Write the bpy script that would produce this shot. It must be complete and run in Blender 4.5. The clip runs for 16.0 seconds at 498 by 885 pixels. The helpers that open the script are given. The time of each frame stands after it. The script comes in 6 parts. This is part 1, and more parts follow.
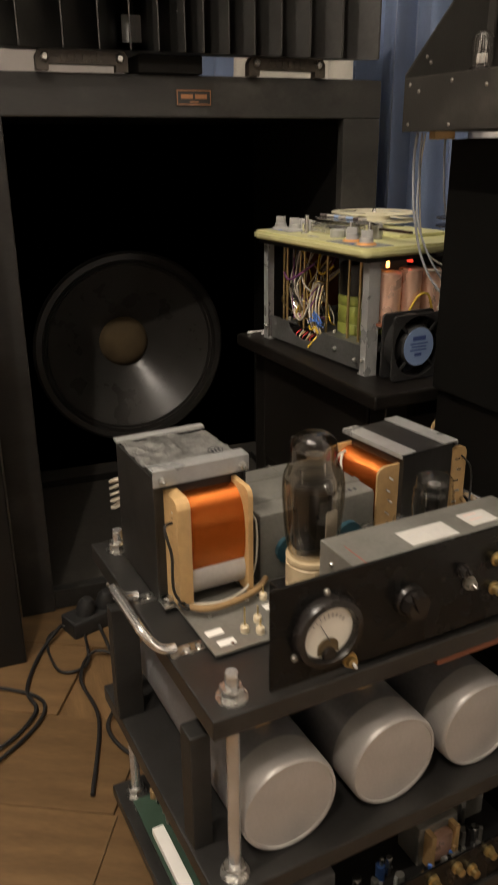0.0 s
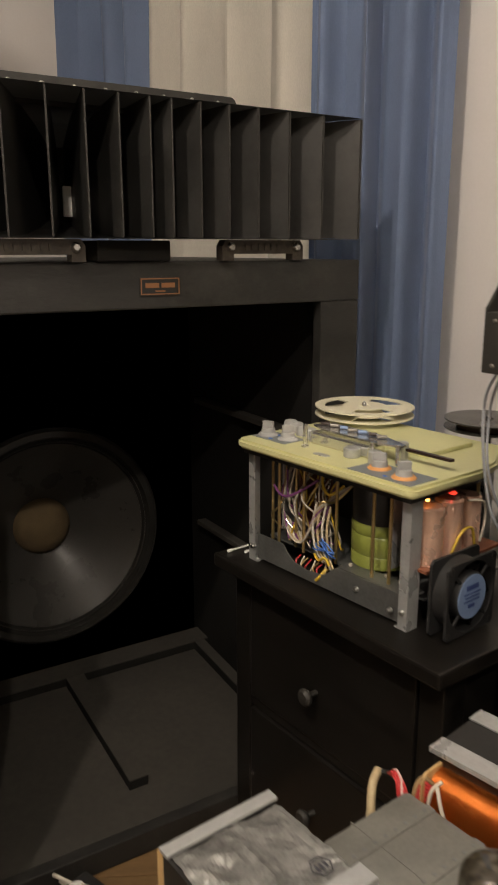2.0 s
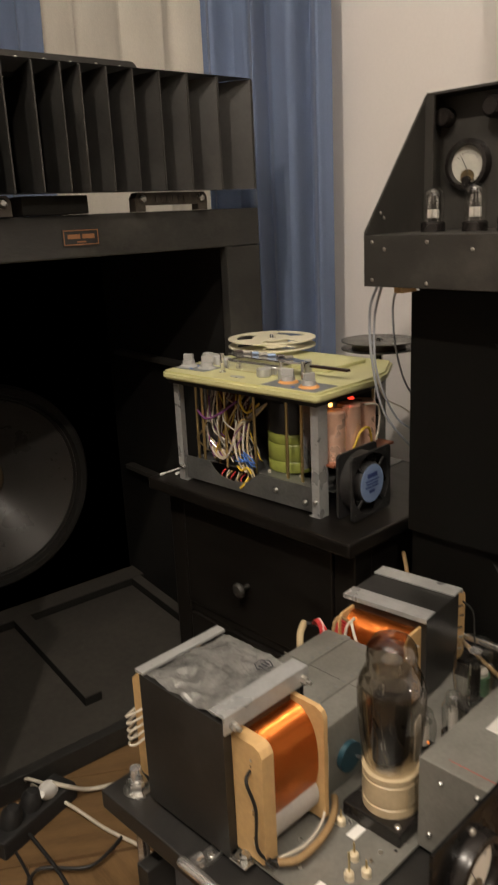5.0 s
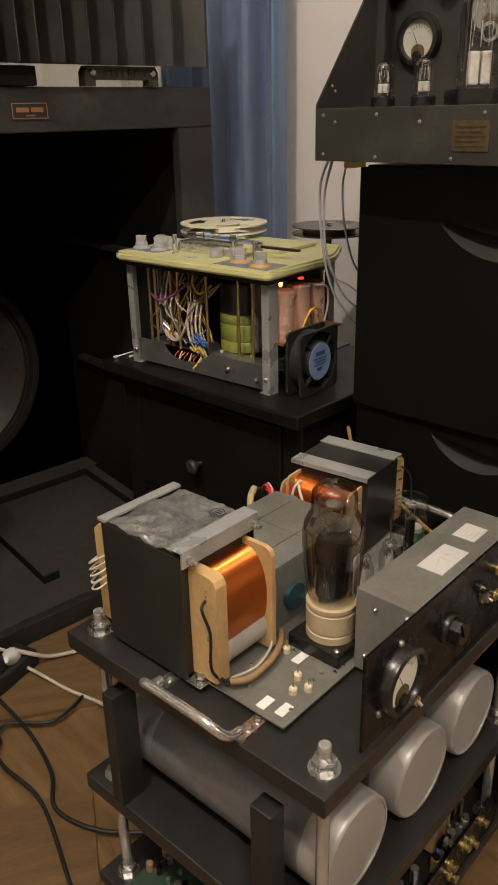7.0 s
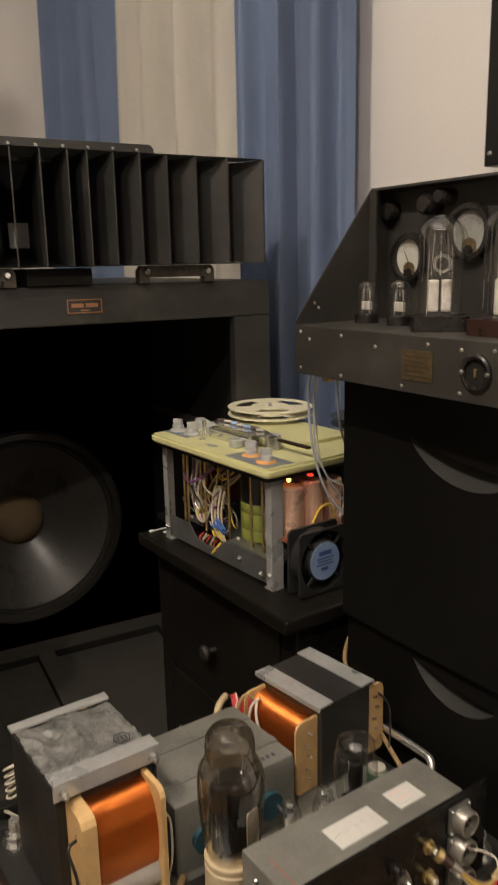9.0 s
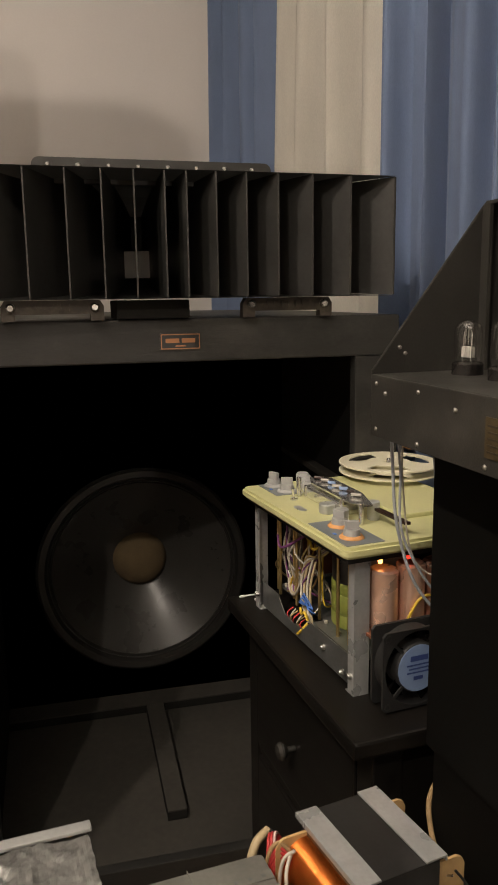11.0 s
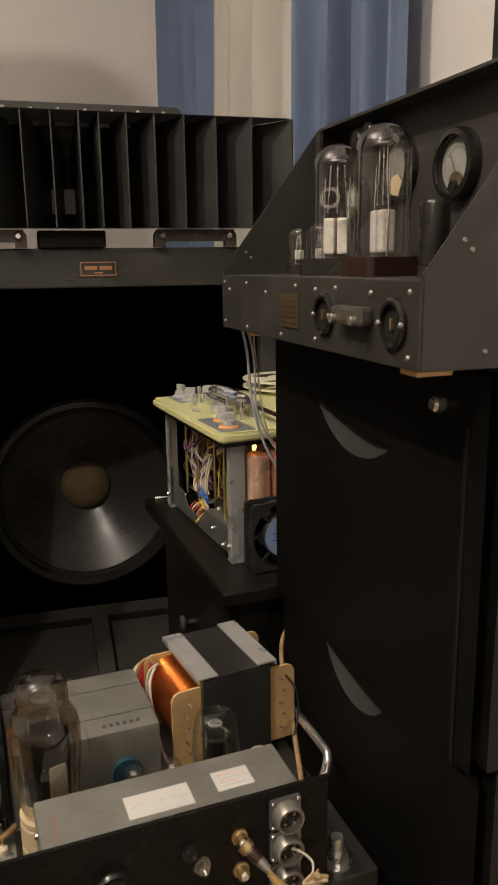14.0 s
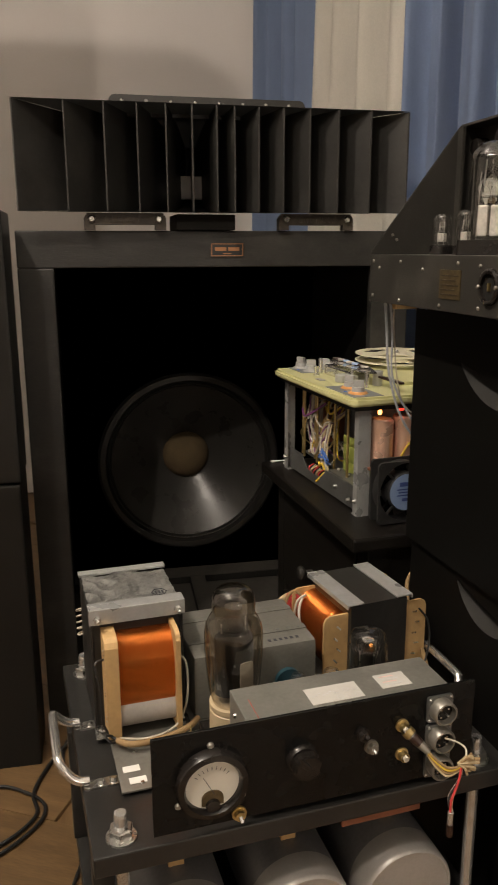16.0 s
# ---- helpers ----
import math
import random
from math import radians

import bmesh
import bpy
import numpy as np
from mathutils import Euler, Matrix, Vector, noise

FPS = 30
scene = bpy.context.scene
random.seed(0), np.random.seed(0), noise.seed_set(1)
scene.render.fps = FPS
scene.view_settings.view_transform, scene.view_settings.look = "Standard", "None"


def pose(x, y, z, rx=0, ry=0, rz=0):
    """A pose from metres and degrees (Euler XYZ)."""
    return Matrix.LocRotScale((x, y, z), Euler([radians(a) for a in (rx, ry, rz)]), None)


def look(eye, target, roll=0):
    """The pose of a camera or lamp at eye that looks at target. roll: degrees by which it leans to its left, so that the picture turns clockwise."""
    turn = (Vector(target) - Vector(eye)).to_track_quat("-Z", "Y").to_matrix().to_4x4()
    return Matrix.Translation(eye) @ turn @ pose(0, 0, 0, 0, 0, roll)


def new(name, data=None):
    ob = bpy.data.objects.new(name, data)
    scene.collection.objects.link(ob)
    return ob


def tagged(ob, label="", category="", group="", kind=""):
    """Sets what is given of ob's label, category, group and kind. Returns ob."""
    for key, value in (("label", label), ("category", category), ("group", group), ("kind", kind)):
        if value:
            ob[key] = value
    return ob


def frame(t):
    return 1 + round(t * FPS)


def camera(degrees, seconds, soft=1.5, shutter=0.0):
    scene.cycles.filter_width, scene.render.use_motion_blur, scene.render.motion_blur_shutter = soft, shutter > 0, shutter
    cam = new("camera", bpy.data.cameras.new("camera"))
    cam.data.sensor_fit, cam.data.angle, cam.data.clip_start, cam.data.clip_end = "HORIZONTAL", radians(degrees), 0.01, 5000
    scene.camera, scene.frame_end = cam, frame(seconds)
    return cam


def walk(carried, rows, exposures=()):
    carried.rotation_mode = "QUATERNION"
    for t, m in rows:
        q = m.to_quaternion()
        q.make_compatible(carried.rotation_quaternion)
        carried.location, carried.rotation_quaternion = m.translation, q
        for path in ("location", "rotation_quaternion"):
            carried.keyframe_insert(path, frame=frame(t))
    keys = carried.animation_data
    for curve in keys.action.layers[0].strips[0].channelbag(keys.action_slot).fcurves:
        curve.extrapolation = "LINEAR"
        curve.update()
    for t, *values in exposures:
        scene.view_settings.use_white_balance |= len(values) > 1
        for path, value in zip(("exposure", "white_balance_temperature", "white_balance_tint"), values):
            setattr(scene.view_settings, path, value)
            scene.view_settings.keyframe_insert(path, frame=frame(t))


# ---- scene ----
cam = camera(35.6, 16.0, shutter=0.5)
PATH = [
    (0, (0.013, 0.006, 0.899), (0.68, 1.753, 0.19), -0.4),
    (0.5, (-0.025, 0.071, 0.939), (0.757, 1.802, 0.31), -0.5),
    (1, (-0.023, 0.189, 0.98), (0.864, 1.892, 0.421), -0.6),
    (1.5, (-0.02, 0.286, 1.015), (0.922, 1.973, 0.5), -0.7),
    (2, (-0.037, 0.367, 1.037), (0.97, 2.027, 0.554), -0.1),
    (2.5, (-0.086, 0.455, 1.066), (0.973, 2.085, 0.594), 0.2),
    (3, (-0.124, 0.493, 1.077), (0.98, 2.093, 0.608), 0.0),
    (3.5, (-0.147, 0.468, 1.071), (0.983, 2.052, 0.608), -0.7),
    (4, (-0.152, 0.384, 1.053), (0.999, 1.952, 0.584), -1.4),
    (4.5, (-0.151, 0.301, 1.033), (1.017, 1.845, 0.529), -2.1),
    (5, (-0.145, 0.239, 1.007), (1.033, 1.755, 0.444), -2.7),
    (7.5, (-0.193, 0.168, 0.974), (1.03, 1.535, 0.177), -1.1),
    (8, (-0.097, 0.111, 1.013), (1.023, 1.629, 0.348), -1.0),
    (8.5, (-0.02, 0.073, 1.044), (1.014, 1.697, 0.501), -1.0),
    (9, (0.046, 0.083, 1.052), (0.978, 1.794, 0.602), -1.2),
    (9.5, (0.125, 0.157, 1.055), (0.907, 1.955, 0.66), -1.4),
    (10, (0.18, 0.239, 1.067), (0.84, 2.092, 0.706), -1.2),
    (12.5, (0.351, 0.078, 1.017), (0.701, 2.009, 0.627), -0.9),
    (13, (0.366, 0.039, 1.014), (0.761, 1.958, 0.612), -1.1),
    (13.5, (0.371, 0.018, 1.006), (0.818, 1.922, 0.584), -1.0),
    (14, (0.351, 0.003, 0.989), (0.854, 1.886, 0.54), -0.8),
    (14.5, (0.295, -0.021, 0.978), (0.81, 1.854, 0.508), -0.7),
    (15, (0.242, -0.056, 0.979), (0.74, 1.819, 0.493), -0.6),
    (15.5, (0.203, -0.084, 0.982), (0.658, 1.801, 0.494), -0.3),
    (16, (0.199, -0.097, 0.983), (0.576, 1.807, 0.502), -0.2),
]
walk(cam, [(t, look(eye, target, roll)) for t, eye, target, roll in PATH])

# ---- world and lamps ----
world = bpy.data.worlds.new("night")
scene.world = world
world.use_nodes = True
world.node_tree.nodes["Background"].inputs[0].default_value = (1.0, 0.86, 0.7, 1)
world.node_tree.nodes["Background"].inputs[1].default_value = 0.02


def lamp(name, kind, energy, colour, m, size=0.3):
    data = bpy.data.lights.new(name, kind)
    data.energy, data.color = energy, colour
    if kind == "AREA":
        data.shape, data.size = "DISK", size
    else:
        data.shadow_soft_size = size
    ob = new(name, data)
    ob.matrix_world = m
    return ob


WARM = (1.0, 0.875, 0.74)
lamp("ceiling_lamp_light", "POINT", 55, WARM, pose(-0.521, -0.4, 2.356), 0.02)
lamp("ceiling_lamp_light", "POINT", 62, WARM, pose(-0.53, 0.55, 2.31), 0.02)
# added weak light low in front; its source is unseen and assumed
lamp("low_front_light", "POINT", 11, WARM, pose(0.85, -1.3, 0.75), 0.06)

# ---- materials ----


def mat(name, colour, rough=0.5, metal=0.0, vary=0.15, scale=30.0, bump=0.1, fine=220.0, wear=None, wear_amount=0.5,
        stretch=(1, 1, 1), coat=0.0, spec=0.5):
    """A surface with a coarse stain, a fine grain, uneven gloss and, where wear is given, worn patches of that colour."""
    m = bpy.data.materials.new(name)
    m.use_nodes = True
    n, l = m.node_tree.nodes, m.node_tree.links
    p = n["Principled BSDF"]
    tc = n.new("ShaderNodeTexCoord")
    mp = n.new("ShaderNodeMapping")
    mp.inputs["Scale"].default_value = stretch
    l.new(tc.outputs["Object"], mp.inputs["Vector"])
    a, b = n.new("ShaderNodeTexNoise"), n.new("ShaderNodeTexNoise")
    for tex, sc, det in ((a, scale, 6), (b, fine, 3)):
        tex.inputs["Scale"].default_value, tex.inputs["Detail"].default_value = sc, det
        l.new(mp.outputs[0], tex.inputs["Vector"])
    mixer = n.new("ShaderNodeMix")
    mixer.data_type = "FLOAT"
    mixer.inputs[0].default_value = 0.35
    l.new(a.outputs["Fac"], mixer.inputs[2])
    l.new(b.outputs["Fac"], mixer.inputs[3])
    ramp = n.new("ShaderNodeValToRGB")
    c = [max(0.0, v) for v in colour]
    ramp.color_ramp.elements[0].position, ramp.color_ramp.elements[1].position = 0.3, 0.7
    ramp.color_ramp.elements[0].color = (*[v * (1 - vary) for v in c], 1)
    ramp.color_ramp.elements[1].color = (*[min(1, v * (1 + vary)) for v in c], 1)
    l.new(mixer.outputs[0], ramp.inputs[0])
    out = ramp.outputs[0]
    if wear:
        w = n.new("ShaderNodeTexNoise")
        w.inputs["Scale"].default_value, w.inputs["Detail"].default_value = scale * 0.6, 9
        w.inputs["Roughness"].default_value = 0.7
        l.new(tc.outputs["Object"], w.inputs["Vector"])
        r2 = n.new("ShaderNodeValToRGB")
        r2.color_ramp.elements[0].position, r2.color_ramp.elements[1].position = 0.52, 0.72
        r2.color_ramp.elements[1].color = (wear_amount,) * 3 + (1,)
        l.new(w.outputs["Fac"], r2.inputs[0])
        mc = n.new("ShaderNodeMix")
        mc.data_type = "RGBA"
        l.new(r2.outputs[0], mc.inputs[0])
        l.new(out, mc.inputs[6])
        mc.inputs[7].default_value = (*wear, 1)
        out = mc.outputs[2]
    l.new(out, p.inputs["Base Color"])
    mr = n.new("ShaderNodeMapRange")
    mr.inputs[3].default_value, mr.inputs[4].default_value = max(0.03, rough - 0.12), min(1, rough + 0.12)
    l.new(a.outputs["Fac"], mr.inputs[0])
    l.new(mr.outputs[0], p.inputs["Roughness"])
    p.inputs["Metallic"].default_value = metal
    p.inputs["Coat Weight"].default_value = coat
    p.inputs["Specular IOR Level"].default_value = spec
    if bump:
        bp = n.new("ShaderNodeBump")
        bp.inputs["Strength"].default_value, bp.inputs["Distance"].default_value = bump, 0.002
        l.new(mixer.outputs[0], bp.inputs["Height"])
        l.new(bp.outputs[0], p.inputs["Normal"])
    return m


def glass(name, tint=(1, 1, 1)):
    """A thin glass wall: it lets light straight through, tinted, and mirrors by its Fresnel gloss."""
    m = bpy.data.materials.new(name)
    m.use_nodes = True
    n, l = m.node_tree.nodes, m.node_tree.links
    n.remove(n["Principled BSDF"])
    clear, shine, blend, fres = n.new("ShaderNodeBsdfTransparent"), n.new("ShaderNodeBsdfGlossy"), n.new("ShaderNodeMixShader"), n.new("ShaderNodeLayerWeight")
    clear.inputs[0].default_value = (*tint, 1)
    shine.inputs["Roughness"].default_value = 0.04
    fres.inputs["Blend"].default_value = 0.35
    gain = n.new("ShaderNodeMath")
    gain.operation, gain.use_clamp = "MULTIPLY_ADD", True
    gain.inputs[1].default_value, gain.inputs[2].default_value = 0.48, 0.04
    l.new(fres.outputs["Facing"], gain.inputs[0])
    l.new(gain.outputs[0], blend.inputs[0])
    l.new(clear.outputs[0], blend.inputs[1])
    l.new(shine.outputs[0], blend.inputs[2])
    l.new(blend.outputs[0], n["Material Output"].inputs[0])
    return m


def glow(name, colour, strength):
    m = bpy.data.materials.new(name)
    m.use_nodes = True
    p = m.node_tree.nodes["Principled BSDF"]
    p.inputs["Base Color"].default_value = (*colour, 1)
    p.inputs["Emission Color"].default_value = (*colour, 1)
    p.inputs["Emission Strength"].default_value = strength
    return m


M_WALL = mat("wall_paint", (0.66, 0.63, 0.60), 0.85, vary=0.04, scale=3, fine=160, bump=0.15)
M_CEIL = mat("ceiling_paint", (0.78, 0.77, 0.75), 0.9, vary=0.03, scale=3, bump=0.05)
M_BLACKWOOD = mat("black_painted_wood", (0.018, 0.0175, 0.016), 0.5, vary=0.4, scale=8, fine=90, bump=0.35, wear=(0.07, 0.066, 0.058), wear_amount=0.6, stretch=(1, 4, 4))
M_INSIDE = mat("black_felt_lining", (0.013, 0.0124, 0.0112), 0.9, vary=0.3, scale=10, bump=0.2, spec=0.12)
M_DUSTY = mat("dusty_grey_board", (0.037, 0.0335, 0.0275), 0.8, vary=0.35, scale=6, fine=70, bump=0.2, wear=(0.026, 0.024, 0.020), wear_amount=0.8)
M_HORN = mat("black_lacquered_sheet", (0.030, 0.0292, 0.0272), 0.42, vary=0.35, scale=14, fine=120, bump=0.15, wear=(0.06, 0.057, 0.052), wear_amount=0.6)
M_EDGE = mat("rubbed_sheet_edge", (0.036, 0.034, 0.031), 0.5, metal=0.2, vary=0.6, scale=18, wear=(0.02, 0.02, 0.019), wear_amount=0.8)
M_BLACKMETAL = mat("black_enamel", (0.019, 0.0185, 0.0175), 0.36, vary=0.3, scale=25, bump=0.06, wear=(0.05, 0.048, 0.045), wear_amount=0.4)
M_PANEL = mat("black_crackle_panel", (0.006, 0.006, 0.0058), 0.26, spec=0.25, vary=0.2, scale=40, fine=400, bump=0.08)
M_PREAMP = mat("grey_black_wrinkle_paint", (0.026, 0.0245, 0.0215), 0.46, vary=0.3, scale=18, fine=500, bump=0.3, wear=(0.085, 0.078, 0.066), wear_amount=0.4)
M_TOWER = mat("black_satin_cabinet", (0.0102, 0.0098, 0.0088), 0.4, vary=0.3, scale=5, bump=0.06, spec=0.3)
M_CHEST = mat("black_brown_stained_wood", (0.0085, 0.0074, 0.0062), 0.34, vary=0.4, scale=7, fine=60, bump=0.1, stretch=(1, 5, 5), wear=(0.03, 0.025, 0.02), wear_amount=0.25, spec=0.35)
M_ALU = mat("dull_aluminium", (0.47, 0.48, 0.475), 0.30, metal=0.5, vary=0.15, scale=30, bump=0.05, wear=(0.36, 0.365, 0.365), wear_amount=0.3)
M_GREYPAINT = mat("grey_hammered_steel", (0.195, 0.192, 0.172), 0.38, metal=0.25, vary=0.2, scale=22, bump=0.12, wear=(0.13, 0.125, 0.11), wear_amount=0.7)
M_ZINC = mat("zinc_plated_steel", (0.58, 0.575, 0.55), 0.27, metal=0.95, vary=0.15, scale=60, bump=0.05)
M_CHROME = mat("polished_steel", (0.72, 0.71, 0.69), 0.14, metal=0.85, vary=0.08, scale=30, bump=0.02)
M_BRASS = mat("aged_brass", (0.56, 0.43, 0.20), 0.35, metal=0.9, vary=0.2, scale=60, bump=0.05)
M_CARD = mat("tan_pressboard", (0.52, 0.34, 0.15), 0.6, vary=0.18, scale=20, fine=150, bump=0.1, wear=(0.38, 0.23, 0.09), wear_amount=0.5)
M_CAN = mat("satin_grey_can", (0.235, 0.235, 0.245), 0.40, metal=0.4, vary=0.2, scale=16, bump=0.08, wear=(0.2, 0.195, 0.19), wear_amount=0.6)
M_CANFACE = mat("brushed_can_end", (0.45, 0.435, 0.415), 0.38, metal=0.4, vary=0.1, scale=30, fine=300, bump=0.05)
M_CREAMPLASTIC = mat("yellow_cream_enamel", (0.55, 0.54, 0.275), 0.4, vary=0.08, scale=14, bump=0.04, wear=(0.45, 0.43, 0.18), wear_amount=0.35)
M_REEL = mat("ivory_plastic", (0.70, 0.66, 0.50), 0.4, vary=0.06, scale=20, bump=0.02)
M_GREEN = mat("olive_green_enamel", (0.22, 0.25, 0.05), 0.35, vary=0.15, scale=20, bump=0.04)
M_COPPER = mat("copper_foil", (0.86, 0.56, 0.42), 0.30, metal=0.55, vary=0.05, scale=30, bump=0.0)
M_RUBBER = mat("black_rubber", (0.015, 0.015, 0.015), 0.6, vary=0.2, scale=40, bump=0.05)
M_BAKELITE = mat("black_bakelite", (0.014, 0.012, 0.011), 0.25, vary=0.2, scale=30, bump=0.02)
M_BROWNBAKE = mat("brown_bakelite", (0.024, 0.011, 0.008), 0.3, vary=0.3, scale=40, bump=0.02)
M_CONE = mat("treated_paper_cone", (0.058, 0.056, 0.052), 0.30, vary=0.2, scale=12, fine=200, bump=0.12)
M_SURROUND = mat("doped_surround", (0.034, 0.033, 0.030), 0.4, vary=0.2, scale=20)
M_FELT = mat("brown_felt_cap", (0.16, 0.115, 0.06), 0.9, vary=0.2, scale=30, fine=300, bump=0.3)
M_WHITE = mat("white_paper", (0.78, 0.77, 0.74), 0.7, vary=0.04, scale=40, bump=0.02)
M_PAPER = mat("greyed_paper_label", (0.52, 0.51, 0.48), 0.75, vary=0.06, scale=40, bump=0.02)
M_INK = mat("dark_ink", (0.05, 0.05, 0.06), 0.7, vary=0.1)
M_REDINK = mat("red_ink", (0.45, 0.06, 0.03), 0.6, vary=0.2)
M_IVORY = mat("ivory_glazed_ceramic", (0.66, 0.57, 0.40), 0.35, vary=0.1, scale=30, bump=0.03)
M_WIREWHITE = mat("white_insulation", (0.50, 0.46, 0.38), 0.5, vary=0.1)
M_CREAM = mat("yellowed_insulation", (0.42, 0.33, 0.19), 0.5, vary=0.15)
M_WIREYELLOW = mat("yellow_insulation", (0.62, 0.42, 0.04), 0.5, vary=0.1)
M_WIREBLUE = mat("blue_insulation", (0.06, 0.16, 0.50), 0.5, vary=0.1)
M_WIRERED = mat("red_insulation", (0.50, 0.04, 0.04), 0.5, vary=0.1)
M_WIREPURPLE = mat("purple_insulation", (0.17, 0.05, 0.16), 0.5, vary=0.1)
M_WIREBLACK = mat("black_cable", (0.014, 0.014, 0.014), 0.45, vary=0.1)
M_WIREGREY = mat("grey_silver_cable", (0.34, 0.36, 0.39), 0.4, vary=0.1)
M_SLEEVE = mat("tan_fabric_sleeve", (0.27, 0.175, 0.08), 0.75, vary=0.2, scale=60, fine=500, bump=0.2)
M_PLATE_DARK = mat("getter_black", (0.02, 0.018, 0.016), 0.3, metal=0.4, vary=0.3)
M_ELECTRODE = mat("pale_electrode", (0.55, 0.52, 0.46), 0.5, metal=0.3, vary=0.15)
M_FANBLUE = mat("blue_fan_label", (0.22, 0.31, 0.50), 0.45, vary=0.06)
M_BRICKBOARD = mat("red_brown_paxolin", (0.20, 0.07, 0.035), 0.5, vary=0.2)
M_DULL = mat("dulled_screw_steel", (0.27, 0.255, 0.225), 0.35, metal=0.6, vary=0.2)
M_SKIRT = mat("scratched_galvanised_sheet", (0.20, 0.205, 0.20), 0.34, metal=0.65, vary=0.25, scale=20, bump=0.1, wear=(0.2, 0.2, 0.195), wear_amount=0.4)
M_GLASS = glass("clear_glass", (0.96, 0.96, 0.95))
M_SMOKE = glass("smoked_glass", (0.62, 0.57, 0.50))
M_RED = glow("red_pilot_glow", (1.0, 0.05, 0.025), 1.2)
M_BULB = glow("orange_bulb_glow", (1.0, 0.36, 0.08), 7)
M_FILAMENT = glow("orange_filament_glow", (1.0, 0.24, 0.035), 1.6)


def coil_material():
    """Enamelled copper wire, wound in fine level turns."""
    m = bpy.data.materials.new("enamelled_copper_winding")
    m.use_nodes = True
    n, l = m.node_tree.nodes, m.node_tree.links
    p = n["Principled BSDF"]
    tc = n.new("ShaderNodeTexCoord")
    sep = n.new("ShaderNodeSeparateXYZ")
    l.new(tc.outputs["UV"], sep.inputs[0])
    mul = n.new("ShaderNodeMath")
    mul.operation = "MULTIPLY"
    mul.inputs[1].default_value = 2 * math.pi * 75
    l.new(sep.outputs[0], mul.inputs[0])
    sine = n.new("ShaderNodeMath")
    sine.operation = "SINE"
    l.new(mul.outputs[0], sine.inputs[0])
    noise_tex = n.new("ShaderNodeTexNoise")
    noise_tex.inputs["Scale"].default_value = 40
    l.new(tc.outputs["Object"], noise_tex.inputs["Vector"])
    ramp = n.new("ShaderNodeValToRGB")
    ramp.color_ramp.elements[0].color = (0.50, 0.125, 0.022, 1)
    ramp.color_ramp.elements[1].color = (0.68, 0.195, 0.038, 1)
    l.new(noise_tex.outputs["Fac"], ramp.inputs[0])
    l.new(ramp.outputs[0], p.inputs["Base Color"])
    bp = n.new("ShaderNodeBump")
    bp.inputs["Strength"].default_value, bp.inputs["Distance"].default_value = 0.5, 0.0004
    l.new(sine.outputs[0], bp.inputs["Height"])
    l.new(bp.outputs[0], p.inputs["Normal"])
    p.inputs["Metallic"].default_value = 0.88
    p.inputs["Roughness"].default_value = 0.21
    return m


M_COIL = coil_material()


def floor_material():
    m = mat("oak_laminate", (0.150, 0.090, 0.041), 0.36, vary=0.3, scale=9, fine=70, bump=0.08, stretch=(5, 0.7, 1))
    n, l = m.node_tree.nodes, m.node_tree.links
    info = n.new("ShaderNodeObjectInfo")
    hsv = n.new("ShaderNodeHueSaturation")
    mr = n.new("ShaderNodeMapRange")
    mr.inputs[3].default_value, mr.inputs[4].default_value = 0.9, 1.15
    l.new(info.outputs["Random"], mr.inputs[0])
    l.new(mr.outputs[0], hsv.inputs["Value"])
    wave = n.new("ShaderNodeTexWave")
    wave.bands_direction = "X"
    wave.inputs["Scale"].default_value, wave.inputs["Distortion"].default_value = 4.0, 14.0
    wave.inputs["Detail"].default_value, wave.inputs["Detail Scale"].default_value = 3.0, 0.6
    tc = n.new("ShaderNodeTexCoord")
    mp = n.new("ShaderNodeMapping")
    mp.inputs["Scale"].default_value = (1.6, 0.35, 1)
    shift = n.new("ShaderNodeVectorMath")
    l.new(tc.outputs["Object"], shift.inputs[0])
    l.new(info.outputs["Random"], shift.inputs[1])
    l.new(shift.outputs[0], mp.inputs["Vector"])
    l.new(mp.outputs[0], wave.inputs["Vector"])
    grain = n.new("ShaderNodeMapRange")
    grain.inputs[3].default_value, grain.inputs[4].default_value = 0.90, 1.06
    l.new(wave.outputs["Fac"], grain.inputs[0])
    both = n.new("ShaderNodeMath")
    both.operation = "MULTIPLY"
    l.new(mr.outputs[0], both.inputs[0])
    l.new(grain.outputs[0], both.inputs[1])
    l.new(both.outputs[0], hsv.inputs["Value"])
    p = n["Principled BSDF"]
    link = p.inputs["Base Color"].links[0]
    src = link.from_socket
    l.new(src, hsv.inputs["Color"])
    l.new(hsv.outputs[0], p.inputs["Base Color"])
    return m


M_FLOOR = floor_material()


def cloth_material(name, colour, sheer=0.0):
    m = mat(name, colour, 0.9, vary=0.14, scale=9, fine=600, bump=0.3, stretch=(1, 1, 0.3))
    p = m.node_tree.nodes["Principled BSDF"]
    p.inputs["Sheen Weight"].default_value = 0.2
    return m


M_BLUE = cloth_material("blue_curtain_cloth", (0.235, 0.31, 0.48))
M_SHEER = cloth_material("cream_curtain_cloth", (0.80, 0.765, 0.69))

# ---- mesh helpers ----


def part(name, bm, material, parent=None, label="", smooth=False):
    """Links a bmesh as one mesh object under a thing or a part."""
    me = bpy.data.meshes.new(name)
    bm.normal_update()
    bm.to_mesh(me)
    bm.free()
    if smooth:
        for f in me.polygons:
            f.use_smooth = True
        me.set_sharp_from_angle(angle=radians(38))
    me.materials.append(material)
    ob = new(name, me)
    if parent:
        ob.parent = parent
    return tagged(ob, label)


